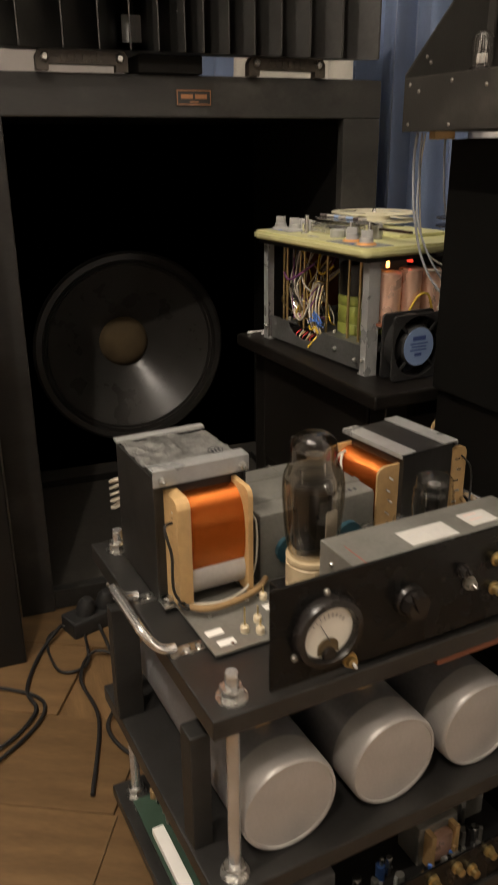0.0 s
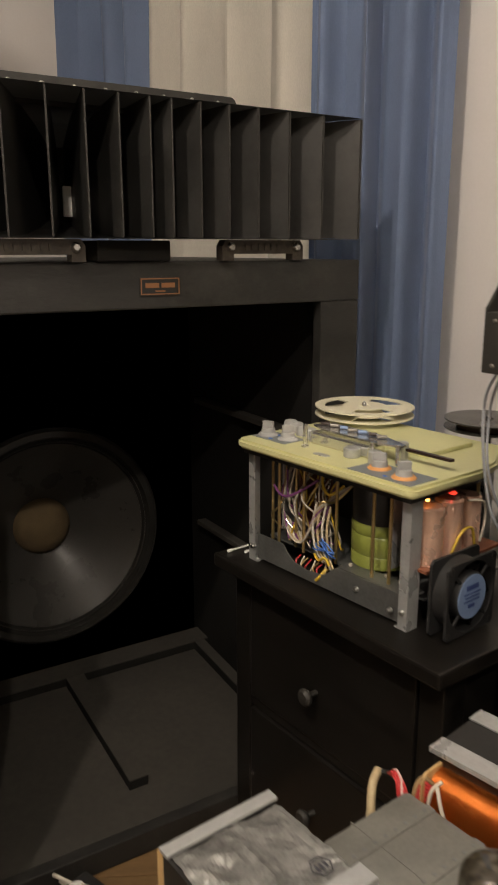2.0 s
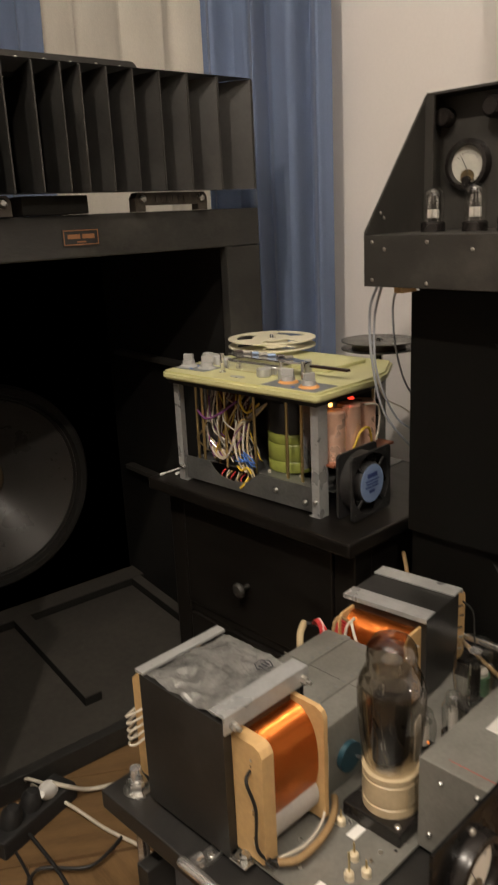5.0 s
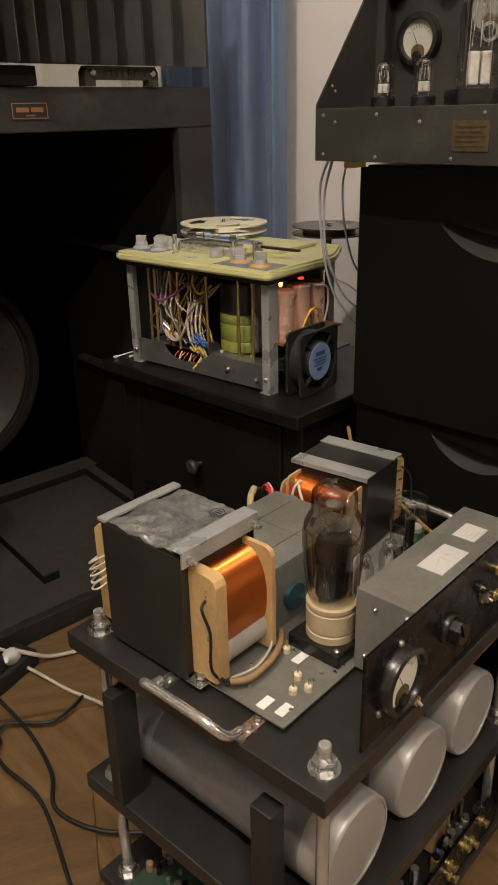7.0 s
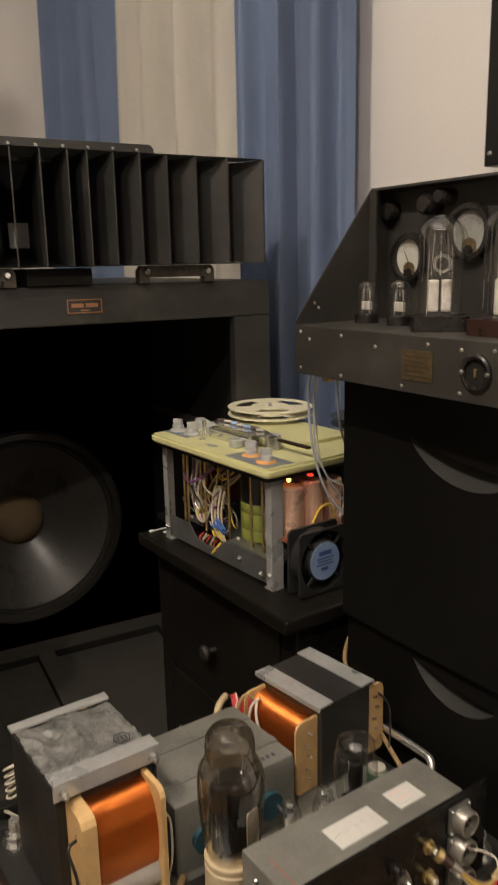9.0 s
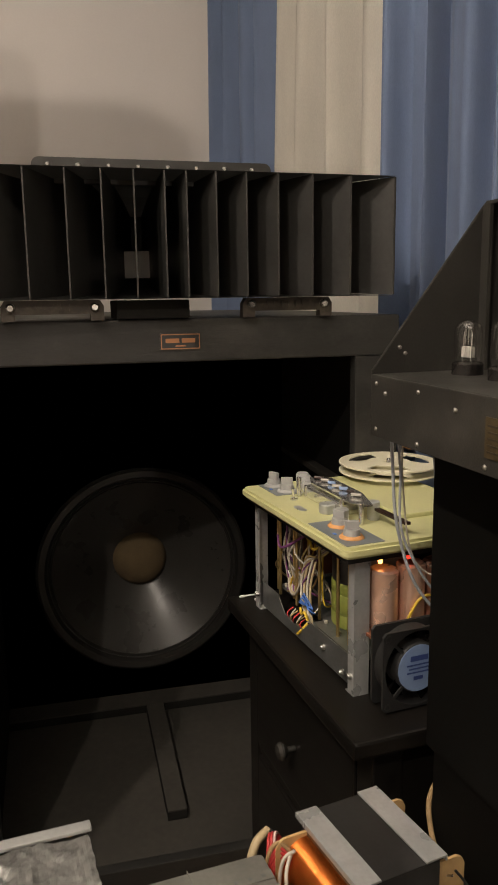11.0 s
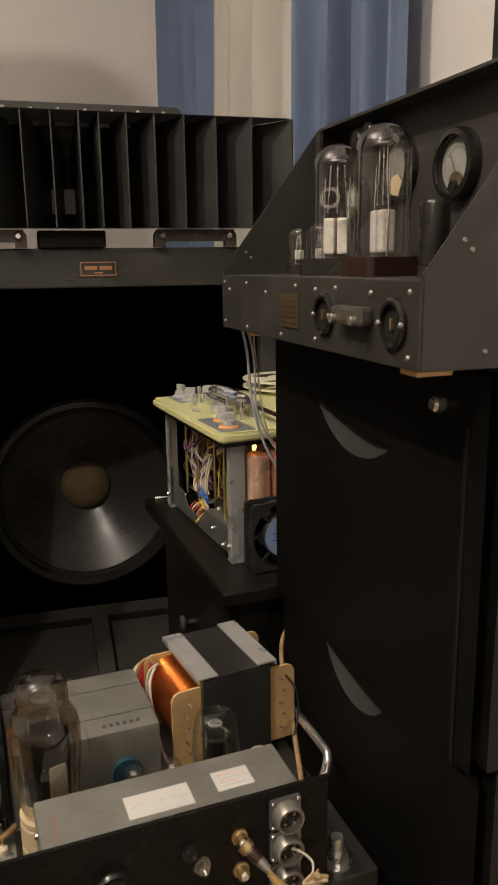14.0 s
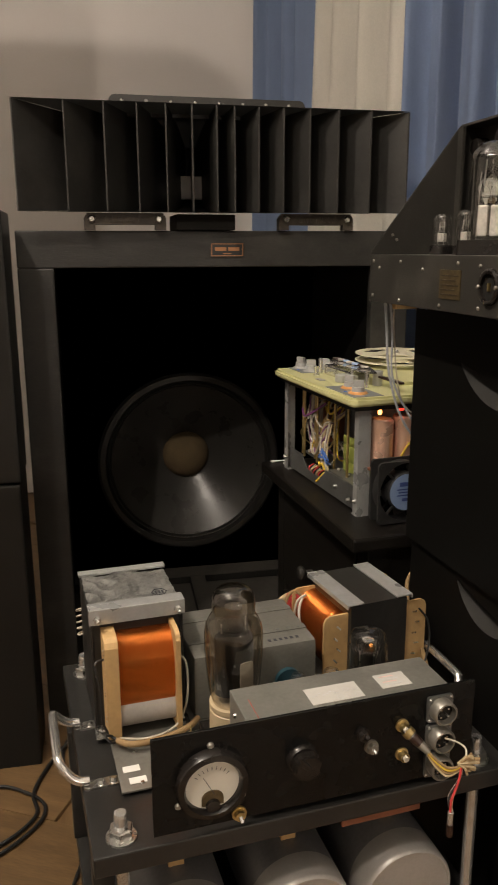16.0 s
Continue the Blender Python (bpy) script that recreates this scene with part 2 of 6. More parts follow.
def thing(name, m, label, category, group="", kind=""):
    ob = new(name)
    ob.empty_display_size = 0.05
    ob.matrix_world = m
    return tagged(ob, label, category, group, kind)


def box(x0, x1, y0, y1, z0, z1, bevel=0.0, bm=None):
    bm = bm or bmesh.new()
    r = bmesh.ops.create_cube(bm, size=1, matrix=Matrix.Translation(((x0 + x1) / 2, (y0 + y1) / 2, (z0 + z1) / 2)) @ Matrix.Diagonal((x1 - x0, y1 - y0, z1 - z0, 1)))
    if bevel:
        es = list({e for v in r["verts"] for e in v.link_edges})
        bmesh.ops.bevel(bm, geom=es, offset=bevel, segments=2, affect="EDGES", profile=0.6)
    return bm


def lathe(profile, seg=32, m=Matrix(), bm=None):
    """Turns (radius, height) pairs about z, then moves the body by m."""
    bm = bm or bmesh.new()
    rings = []
    for r, z in profile:
        if r < 1e-6:
            rings.append([bm.verts.new(m @ Vector((0, 0, z)))])
        else:
            rings.append([bm.verts.new(m @ Vector((r * math.cos(2 * math.pi * k / seg), r * math.sin(2 * math.pi * k / seg), z))) for k in range(seg)])
    for a, b in zip(rings, rings[1:]):
        for k in range(seg):
            q = (k + 1) % seg
            if len(a) == 1 and len(b) == 1:
                continue
            if len(a) == 1:
                bm.faces.new((a[0], b[q], b[k]))
            elif len(b) == 1:
                bm.faces.new((a[k], a[q], b[0]))
            else:
                bm.faces.new((a[k], a[q], b[q], b[k]))
    bmesh.ops.recalc_face_normals(bm, faces=bm.faces)
    return bm


def along(p, q):
    """A pose whose z axis runs from p towards q."""
    d = Vector(q) - Vector(p)
    return Matrix.Translation(p) @ d.to_track_quat("Z", "Y").to_matrix().to_4x4()


def rod(p, q, r, seg=16, chamfer=0.0, bm=None):
    h = (Vector(q) - Vector(p)).length
    c = chamfer or r * 0.12
    return lathe([(0, 0), (r - c, 0), (r, c), (r, h - c), (r - c, h), (0, h)], seg, along(p, q), bm)


def spline(pts, steps=8):
    pts = [Vector(p) for p in pts]
    out = []
    for i in range(len(pts) - 1):
        p0, p1, p2, p3 = pts[max(0, i - 1)], pts[i], pts[i + 1], pts[min(len(pts) - 1, i + 2)]
        for k in range(steps):
            t = k / steps
            out.append(0.5 * (2 * p1 + (p2 - p0) * t + (2 * p0 - 5 * p1 + 4 * p2 - p3) * t * t + (3 * p1 - p0 - 3 * p2 + p3) * t ** 3))
    out.append(pts[-1])
    return out


def hose(pts, r, seg=8, steps=7, bm=None, curved=True):
    """A round cable through the given points."""
    bm = bm or bmesh.new()
    line = spline(pts, steps) if curved else [Vector(p) for p in pts]
    up = Vector((0.13, 0.21, 1)).normalized()
    rings = []
    for i, p in enumerate(line):
        d = (line[min(i + 1, len(line) - 1)] - line[max(i - 1, 0)]).normalized()
        a = d.cross(up)
        a = a.normalized() if a.length > 1e-3 else d.orthogonal().normalized()
        b = d.cross(a)
        rings.append([bm.verts.new(p + r * (a * math.cos(2 * math.pi * k / seg) + b * math.sin(2 * math.pi * k / seg))) for k in range(seg)])
    for u, v in zip(rings, rings[1:]):
        for k in range(seg):
            bm.faces.new((u[k], u[(k + 1) % seg], v[(k + 1) % seg], v[k]))
    bm.faces.new(rings[0])
    bm.faces.new(rings[-1][::-1])
    bmesh.ops.recalc_face_normals(bm, faces=bm.faces)
    return bm


def prism(outline, h0, h1, m=Matrix(), bm=None, bevel=0.0):
    """Extrudes a flat outline of (x, y) from height h0 to h1."""
    bm = bm or bmesh.new()
    lo = [bm.verts.new(m @ Vector((x, y, h0))) for x, y in outline]
    hi = [bm.verts.new(m @ Vector((x, y, h1))) for x, y in outline]
    faces = [bm.faces.new(lo[::-1]), bm.faces.new(hi)]
    for k in range(len(lo)):
        q = (k + 1) % len(lo)
        faces.append(bm.faces.new((lo[k], lo[q], hi[q], hi[k])))
    bmesh.ops.recalc_face_normals(bm, faces=faces)
    if bevel:
        bmesh.ops.bevel(bm, geom=[e for f in faces[:2] for e in f.edges], offset=bevel, segments=2, affect="EDGES")
    return bm


def rounded(x0, x1, y0, y1, r, n=5):
    out = []
    for cx, cy, a in ((x1 - r, y1 - r, 0), (x0 + r, y1 - r, 90), (x0 + r, y0 + r, 180), (x1 - r, y0 + r, 270)):
        for k in range(n + 1):
            t = radians(a + 90 * k / n)
            out.append((cx + r * math.cos(t), cy + r * math.sin(t)))
    return out


def arc_points(cx, cy, r, a0, a1, n):
    return [(cx + r * math.cos(radians(a0 + (a1 - a0) * k / n)), cy + r * math.sin(radians(a0 + (a1 - a0) * k / n))) for k in range(n + 1)]


FRONT = pose(0, 0, 0, 90, 0, 0)   # turns a flat outline in x, y up into x, z, its height towards -y


def bolt(parent, at, r=0.004, h=0.003, m=Matrix(), name="screw", material=None):
    return part(name, lathe([(0, h), (r * 0.6, h), (r * 0.95, h * 0.5), (r, 0), (r, -0.001), (0, -0.001)], 10, Matrix.Translation(at) @ m), material or M_ZINC, parent, smooth=True)


TO_FRONT = pose(0, 0, 0, 90, 0, 0)   # z of a turned body towards -y
TO_BACK = pose(0, 0, 0, -90, 0, 0)

# ---- the room ----
BACK, SIDE, CEIL = 3.13, 1.13, 2.65
wall = tagged(part("wall_north", box(-3.2, SIDE + 0.15, BACK, BACK + 0.15, 0, CEIL), M_WALL), "plain off-white painted wall", "wall", kind="structure")
tagged(part("wall_west", box(-3.35, -3.2, -3.2, BACK + 0.15, 0, CEIL), M_WALL), "plain off-white painted wall", "wall", kind="structure")
tagged(part("wall_south", box(-3.2, SIDE + 0.15, -3.35, -3.2, 0, CEIL), M_WALL), "plain off-white painted wall", "wall", kind="structure")
east = bmesh.new()
box(SIDE, SIDE + 0.15, -3.2, 1.62, 0, CEIL, bm=east)
box(SIDE, SIDE + 0.15, 2.85, BACK, 0, CEIL, bm=east)
box(SIDE, SIDE + 0.15, 1.62, 2.85, 0, 0.8, bm=east)
box(SIDE, SIDE + 0.15, 1.62, 2.85, 2.3, CEIL, bm=east)
tagged(part("wall_east", east, M_WALL), "off-white painted wall with a curtained window", "wall", kind="structure")
tagged(part("ceiling", box(-3.35, SIDE + 0.15, -3.35, BACK + 0.15, CEIL, CEIL + 0.1), M_CEIL), "plain white ceiling", "ceiling", kind="structure")
floor = tagged(part("floor", box(-3.35, SIDE + 0.15, -3.35, BACK + 0.15, -0.1, -0.008), M_FLOOR), "warm brown oak laminate floor", "floor", kind="structure")
win = thing("window_1", pose(SIDE + 0.1, 2.235, 0), "dark night window behind the curtains", "window", kind="structure")
part("window_frame", box(-0.02, 0.02, -0.615, -0.555, 0.8, 2.3, 0.003), M_WHITE, win)
part("window_frame", box(-0.02, 0.02, 0.555, 0.615, 0.8, 2.3, 0.003), M_WHITE, win)
part("pane", box(-0.004, 0.004, -0.555, 0.555, 0.8, 2.3), M_PANEL, win)


def curtain(name, a, b, z0, z1, waves, depth, material, label, phase=0.0):
    """Cloth hanging in folds from a to b in the plan; the folds wander and deepen towards the hem."""
    bm = bmesh.new()
    cols, rows = waves * 16, 26
    side = Vector((b[0] - a[0], b[1] - a[1])).normalized()
    side = Vector((side.y, -side.x))
    grid = []
    for j in range(rows + 1):
        f = j / rows
        z = z1 + (z0 - z1) * f
        row = []
        for i in range(cols + 1):
            u = i / cols
            w = 2 * math.pi * waves * u + phase
            slip = 0.016 * math.sin(w * 0.5 + 1 + f) * math.sin(math.pi * u)
            d = depth * (0.75 + 0.4 * f) * (math.sin(w + 0.7 * math.sin(2.3 * f + u * 3)) + 0.38 * math.sin(1.7 * w + 1.3 + f) + 0.03 * math.sin(5.3 * w + 3 * f))
            row.append(bm.verts.new((a[0] + (b[0] - a[0]) * u + side.x * d, a[1] + (b[1] - a[1]) * u + slip + side.y * d, z)))
        grid.append(row)
    for p, q in zip(grid, grid[1:]):
        for i in range(cols):
            bm.faces.new((p[i], p[i + 1], q[i + 1], q[i]))
    bmesh.ops.solidify(bm, geom=bm.faces[:], thickness=0.0025)
    return tagged(part(name, bm, material, smooth=True), label, "curtain", "curtains at the window")


curtain("curtain", (0.900, 2.405), (0.856, 2.945), 0.03, 2.5, 4, 0.036, M_BLUE, "dusty blue curtain hanging in soft folds")
curtain("curtain", (0.985, 1.60), (0.945, 2.47), 0.03, 2.5, 5, 0.042, M_SHEER, "cream white inner curtain in narrow folds", 0.8)
curtain("curtain", (1.058, 1.459), (0.893, 1.678), 0.03, 2.5, 4, 0.026, M_BLUE, "dusty blue curtain hanging in wide folds", 2.1)

# laminate boards
plank_mesh = {}
for length in (0.45, 0.9, 1.29):
    bm = box(-0.0965, 0.0965, 0, length - 0.0012, -0.008, 0, 0.0004)
    me = bpy.data.meshes.new("plank")
    bm.to_mesh(me)
    bm.free()
    me.materials.append(M_FLOOR)
    plank_mesh[length] = me
turn = pose(0, 0, 0, 0, 0, 62)
rng = random.Random(5)
for i in range(-9, 10):
    y = -1.6 - rng.random() * 1.2
    while y < 2.4:
        length = 1.29 if rng.random() < 0.75 else rng.choice((0.45, 0.9))
        m = pose(0.3, 0.9, 0) @ turn @ pose(i * 0.1945, y, 0)
        end = m @ Vector((0, length, 0))
        if all(-3.2 < p.x < SIDE + 0.02 and -3.1 < p.y < BACK - 0.05 for p in (m.translation, end)):
            ob = new("plank", plank_mesh[length])
            ob.parent, ob.matrix_local = floor, m
        y += length

# ---- the bass cabinet ----
X0, X1, Y0, Y1, H = 0.063, 0.842, 1.446, 2.26, 1.020
cab = thing("speaker_cabinet", pose(0, 0, 0), "large black wooden bass speaker cabinet with deep open front", "loudspeaker")
part("side_panel", box(X0, X0 + 0.03, Y0 + 0.024, Y1, 0, H - 0.03, 0.002), M_BLACKWOOD, cab)
part("side_panel", box(X1 - 0.03, X1, Y0 + 0.024, Y1, 0, H - 0.03, 0.002), M_BLACKWOOD, cab)
part("top_panel", box(X0, X1, Y0 + 0.024, Y1, H - 0.03, H, 0.003), M_BLACKWOOD, cab)
part("back_panel", box(X0 + 0.03, X1 - 0.03, Y1 - 0.02, Y1 - 0.002, 0.002, H - 0.03), M_INSIDE, cab)
part("header_rail", box(X0, X1, Y0, Y0 + 0.024, 0.951, H, 0.003), M_BLACKWOOD, cab, "scuffed black front rail")
part("stile", box(X0, 0.130, Y0, Y0 + 0.024, 0, 0.951, 0.003), M_BLACKWOOD, cab)
part("stile", box(0.762, X1, Y0, Y0 + 0.024, 0, 0.951, 0.003), M_BLACKWOOD, cab)
part("bottom_rail", box(0.130, 0.762, Y0 + 0.003, Y0 + 0.027, 0.002, 0.046, 0.003), M_BLACKWOOD, cab)
part("inner_side", box(0.093, 0.110, Y0 + 0.0245, 2.029, 0.002, 0.943), M_INSIDE, cab)
part("inner_side", box(0.803, 0.812, Y0 + 0.0245, 2.029, 0.002, 0.943), M_INSIDE, cab)
part("inner_top", box(0.110, 0.803, Y0 + 0.0245, 2.029, 0.955, 0.985), M_INSIDE, cab)
baffle = bmesh.new()
CX, CZ, CR = 0.447, 0.398, 0.240
ring_a, ring_b = [], []
for k in range(64):
    t = 2 * math.pi * k / 64
    c, s = math.cos(t), math.sin(t)
    ring_a.append((CX + CR * c, CZ + CR * s))
    lim = min((0.812 - CX) / c if c > 1e-6 else 9, (0.093 - CX) / c if c < -1e-6 else 9, (0.985 - CZ) / s if s > 1e-6 else 9, (0.002 - CZ) / s if s < -1e-6 else 9)
    ring_b.append((CX + lim * c, CZ + lim * s))
fa = [baffle.verts.new((x, 2.030, z)) for x, z in ring_a]
fb = [baffle.verts.new((x, 2.030, z)) for x, z in ring_b]
for k in range(64):
    q = (k + 1) % 64
    baffle.faces.new((fa[k], fb[k], fb[q], fa[q]))
bmesh.ops.solidify(baffle, geom=baffle.faces[:], thickness=-0.02)
part("baffle", baffle, M_INSIDE, cab)
# sloping floor board with a raised T of battens
slope = pose(0.438, 1.486, 0.026, 4.0, 0, 0)
part("floor_board", prism([(-0.327, 0), (0.364, 0), (0.364, 0.541), (-0.327, 0.541)], -0.012, 0, slope), M_DUSTY, cab, "dusty grey floor board")
# near-black lining colour on the batten bodies paints the shade of their side faces
for nm, z0, z1, g, mt in (("batten", 0.001, 0.020, 0.0, M_INSIDE), ("batten_top", 0.020, 0.023, 0.001, M_DUSTY)):
    part(nm, prism([(-0.327, 0.470 + g), (0.364, 0.470 + g), (0.364, 0.528), (-0.327, 0.528)], z0, z1, slope), mt, cab)
    part(nm, prism([(-0.008 + g, 0.093), (0.030, 0.093), (0.036, 0.4698), (-0.006 + g, 0.4698)], z0, z1, slope), mt, cab)
    part(nm, prism([(0.326 + g, 0.11), (0.352, 0.11), (0.352, 0.4698), (0.326 + g, 0.4698)], z0, z1, slope), mt, cab)
part("side_ledge", box(0.780, 0.8028, 1.49, 1.962, 0.688, 0.700, 0.002), M_DUSTY, cab)
part("side_ledge", box(0.780, 0.8028, 1.60, 1.957, 0.389, 0.401, 0.002), M_DUSTY, cab)
plate = part("name_plate", prism(rounded(-0.033, 0.033, -0.0135, 0.0135, 0.002), 0, 0.0015, pose(0.462, Y0 - 0.0005, 0.984, 90)), M_BLACKMETAL, cab, "small black and copper maker's plate")
PL = mat("copper_plate_print", (0.40, 0.19, 0.09), 0.4, metal=0.6, vary=0.1)
for x0, x1, z0, z1 in ((-0.0315, 0.0315, 0.0105, 0.012), (-0.0315, 0.0315, -0.012, -0.0105), (-0.0315, -0.030, -0.0105, 0.0105), (0.030, 0.0315, -0.0105, 0.0105),
                       (-0.024, -0.002, -0.002, 0.005), (0.002, 0.024, -0.002, 0.005), (-0.008, 0.008, -0.008, -0.006)):
    part("print", box(0.462 + x0, 0.462 + x1, Y0 - 0.0026, Y0 - 0.0018, 0.984 + z0, 0.984 + z1), PL, plate)

woofer = thing("woofer", pose(CX, 2.030, CZ, 90, 0, 0), "eighteen-inch paper cone woofer with brown dust cap", "loudspeaker driver")
part("basket", lathe([(0.257, -0.0), (0.257, 0.006), (0.250, 0.012), (0.236, 0.012), (0.232, 0.004), (0.232, -0.002)], 72), M_SURROUND, woofer, smooth=True)
part("surround", lathe([(0.2365, 0.004)] + [(0.2365 - 0.018 * k / 12, 0.004 + 0.004 * math.sin(2 * math.pi * 2 * k / 12) - 0.006 * k / 12) for k in range(13)], 72), M_SURROUND, woofer, "pleated dark surround", smooth=True)
part("cone", lathe([(0.2185, -0.002), (0.175, -0.028), (0.11, -0.064), (0.066, -0.092), (0.05, -0.10)], 72), M_CONE, woofer, "dark grey glossy paper cone", smooth=True)
part("dust_cap", lathe([(0.069, -0.094), (0.067, -0.084), (0.055, -0.066), (0.034, -0.055), (0.0, -0.051)], 40), M_FELT, woofer, "brown felt dust cap", smooth=True)

# ---- the cellular horn ----
M_IRON = mat("rusty_cast_iron", (0.045, 0.037, 0.029), 0.5, metal=0.3, vary=0.4, scale=60, bump=0.2, wear=(0.13, 0.11, 0.085), wear_amount=0.5)
HX0, HX1, HY, HZ0, HZ1 = 0.076, 0.820, 1.417, 1.053, 1.242
HC, HD, CELLS = (HX0 + HX1) / 2, 0.385, 13
horn = thing("multicell_horn", pose(HC, HY, 0, 0, 0, 1.5), "wide black sheet-metal horn with thirteen vertical cells", "horn loudspeaker")


def horn_edge(k):
    amax = math.atan(0.5 * (HX1 - HX0) / HD)
    x = math.tan(-amax + 2 * amax * k / CELLS) * HD
    return x + (0.015 if x < 0 else 0.003) * (1 - (2 * x / (HX1 - HX0)) ** 4)


def vane(x, t):
    """A cell wall from the mouth back towards the throat."""
    bm = bmesh.new()
    cols = []
    for f in (0, 0.25, 0.5, 0.78):
        dz = 0.010 * f + 0.05 * f * f
        px, py = x * (1 - f) + 0.02 * x * f, HD * f
        cols.append((px, py, HZ0 + dz, HZ1 - dz))
    rows = []
    for px, py, z0, z1 in cols:
        rows.append([bm.verts.new(v) for v in ((px - t / 2, py, z0), (px + t / 2, py, z0), (px + t / 2, py, z1), (px - t / 2, py, z1))])
    for a, b in zip(rows, rows[1:]):
        for k in range(4):
            q = (k + 1) % 4
            bm.faces.new((a[k], a[q], b[q], b[k]))
    bm.faces.new(rows[0][::-1])
    bm.faces.new(rows[-1])
    bmesh.ops.recalc_face_normals(bm, faces=bm.faces)
    return bm


for k in range(CELLS + 1):
    v = part("cell_wall", vane(horn_edge(k), 0.0022), M_HORN, horn)
    x = horn_edge(k)
    part("lip", box(x - 0.0013, x + 0.0013, -0.003, 0.0, HZ0 + 0.001, HZ1 - 0.001, 0.0005), M_EDGE, v, "rubbed bare edge")
for name, za, zb in (("top_sheet", HZ1, HZ1 - 0.045), ("bottom_sheet", HZ0, HZ0 + 0.045)):
    bm = bmesh.new()
    s = 0.001 if za > 1.1 else -0.001
    rows = []
    for f in (0, 0.25, 0.5, 0.8):
        dz = (0.010 * f + 0.05 * f * f) * (-1 if za > 1.1 else 1)
        w = 0.5 * (HX1 - HX0) * (1 - f) + 0.004
        rows.append([bm.verts.new((sx * w, HD * f - 0.002, za + dz + s)) for sx in (-1, -0.5, 0, 0.5, 1)])
    for a, b in zip(rows, rows[1:]):
        for k in range(4):
            bm.faces.new((a[k], a[k + 1], b[k + 1], b[k]))
    bmesh.ops.solidify(bm, geom=bm.faces[:], thickness=0.0018)
    part(name, bm, M_HORN, horn)
flange = part("top_flange", prism(rounded(-0.199, 0.187, 1.231, 1.270, 0.012), 0, 0.014, pose(0, 0.10, 0, 90)), M_HORN, horn, "riveted upright top flange")
for k in range(8):
    bolt(flange, (-0.175 + 0.047 * k, 0.086, 1.259), 0.0042, 0.003, TO_FRONT, "rivet")
part("throat", box(-0.07, 0.07, 0.30, 0.46, 1.085, 1.205, 0.006), M_HORN, horn)
part("support_block", box(-0.085, 0.030, 0.02, 0.12, 1.021, 1.05, 0.002), M_INSIDE, horn)
part("tail_plate", box(-0.065, 0.01, 0.20, 0.205, 1.088, 1.135, 0.002), M_WHITE, horn)
for cx in (-0.181, 0.192):
    br = part("bracket", prism([(-0.076, 0), (-0.056, 0), (-0.056, 0.010), (0.056, 0.010), (0.056, 0), (0.076, 0), (0.076, 0.022), (0.070, 0.031), (-0.070, 0.031), (-0.076, 0.022)], 0, 0.02, pose(cx, 0.033, 1.0205, 90)), M_IRON, horn, "cast iron mounting bracket")
    for sx in (-0.062, 0.062):
        bolt(br, (cx + sx, 0.0125, 1.0405), 0.0075, 0.006, TO_FRONT, "bolt")
    for k in range(6):
        part("raised_mark", box(cx - 0.036 + 0.012 * k, cx - 0.028 + 0.012 * k, 0.0105, 0.014, 1.0355, 1.0455), M_IRON, br)

# ---- the side speaker at the left ----
sp = thing("side_speaker", pose(0.055, 1.29, 0, 0, 0, 0), "tall dark grey floor-standing speaker cabinet", "loudspeaker")
part("lower_body", box(-0.42, 0, 0, 0.13, 0, 0.575, 0.004), M_TOWER, sp)
part("upper_body", box(-0.42, 0.002, 0.001, 0.13, 0.579, 1.05, 0.004), M_TOWER, sp)
# added block out of view, sized to throw the stepped shadow on the north wall
part("unseen_shadow_block", box(-0.62, -0.2015, 0.0, 0.13, 1.054, 2.116, 0.004), M_TOWER, sp)

# ---- the chest with drawers ----
ch = thing("chest_of_drawers", pose(0.519, 1.394, 0.022, 0, 0, -84.85), "low black-brown two-drawer bedside chest with round knobs", "chest")
part("top", box(0, 0.463, 0, 0.36, 0.521, 0.543, 0.004), M_CHEST, ch)
for x0 in (0.016, 0.407):
    for y0 in (0.032, 0.304):
        part("leg", box(x0, x0 + 0.04, y0, y0 + 0.04, -0.022, 0.521, 0.003), M_CHEST, ch)
part("side_panel", box(0.020, 0.034, 0.072, 0.304, 0.07, 0.521), M_CHEST, ch)
part("side_panel", box(0.429, 0.443, 0.072, 0.304, 0.07, 0.521), M_CHEST, ch)
part("back_panel", box(0.056, 0.407, 0.33, 0.34, 0.07, 0.521), M_CHEST, ch)
for z0, z1 in ((0.506, 0.521), (0.287, 0.302), (0.058, 0.088)):
    part("rail", box(0.056, 0.407, 0.035, 0.061, z0, z1, 0.001), M_CHEST, ch)
for z0, z1, kz in ((0.305, 0.503, 0.389), (0.091, 0.284, 0.186)):
    dr = part("drawer", box(0.059, 0.404, 0.030, 0.048, z0, z1, 0.003), M_CHEST, ch)
    part("knob", lathe([(0.0045, 0), (0.0045, 0.012), (0.009, 0.015), (0.0132, 0.020), (0.0132, 0.023), (0.0095, 0.027), (0, 0.0285)], 24, pose(0.2195, 0.030, kz, 90)), M_PREAMP, dr, "round dark grey knob", smooth=True)

# ---- the tape deck on the chest ----
td = thing("tape_deck", pose(0.545, 1.343, 0.565, 0, 0, -82.4) @ Matrix.Diagonal((0.965, 0.93, 0.955, 1)), "uncased reel tape deck with yellow-green top plate", "tape recorder")
part("deck_plate", prism(arc_points(0.332, 0.002, 0.014, -90, 0, 5) + [(0.346, 0.14), (0.335, 0.19), (0.29, 0.275)] + arc_points(0.008, 0.265, 0.014, 90, 180, 5) + arc_points(0.008, 0.002, 0.014, 180, 270, 5), 0.192, 0.207, bevel=0.004), M_CREAMPLASTIC, td, "yellow-green enamelled top plate", smooth=True)
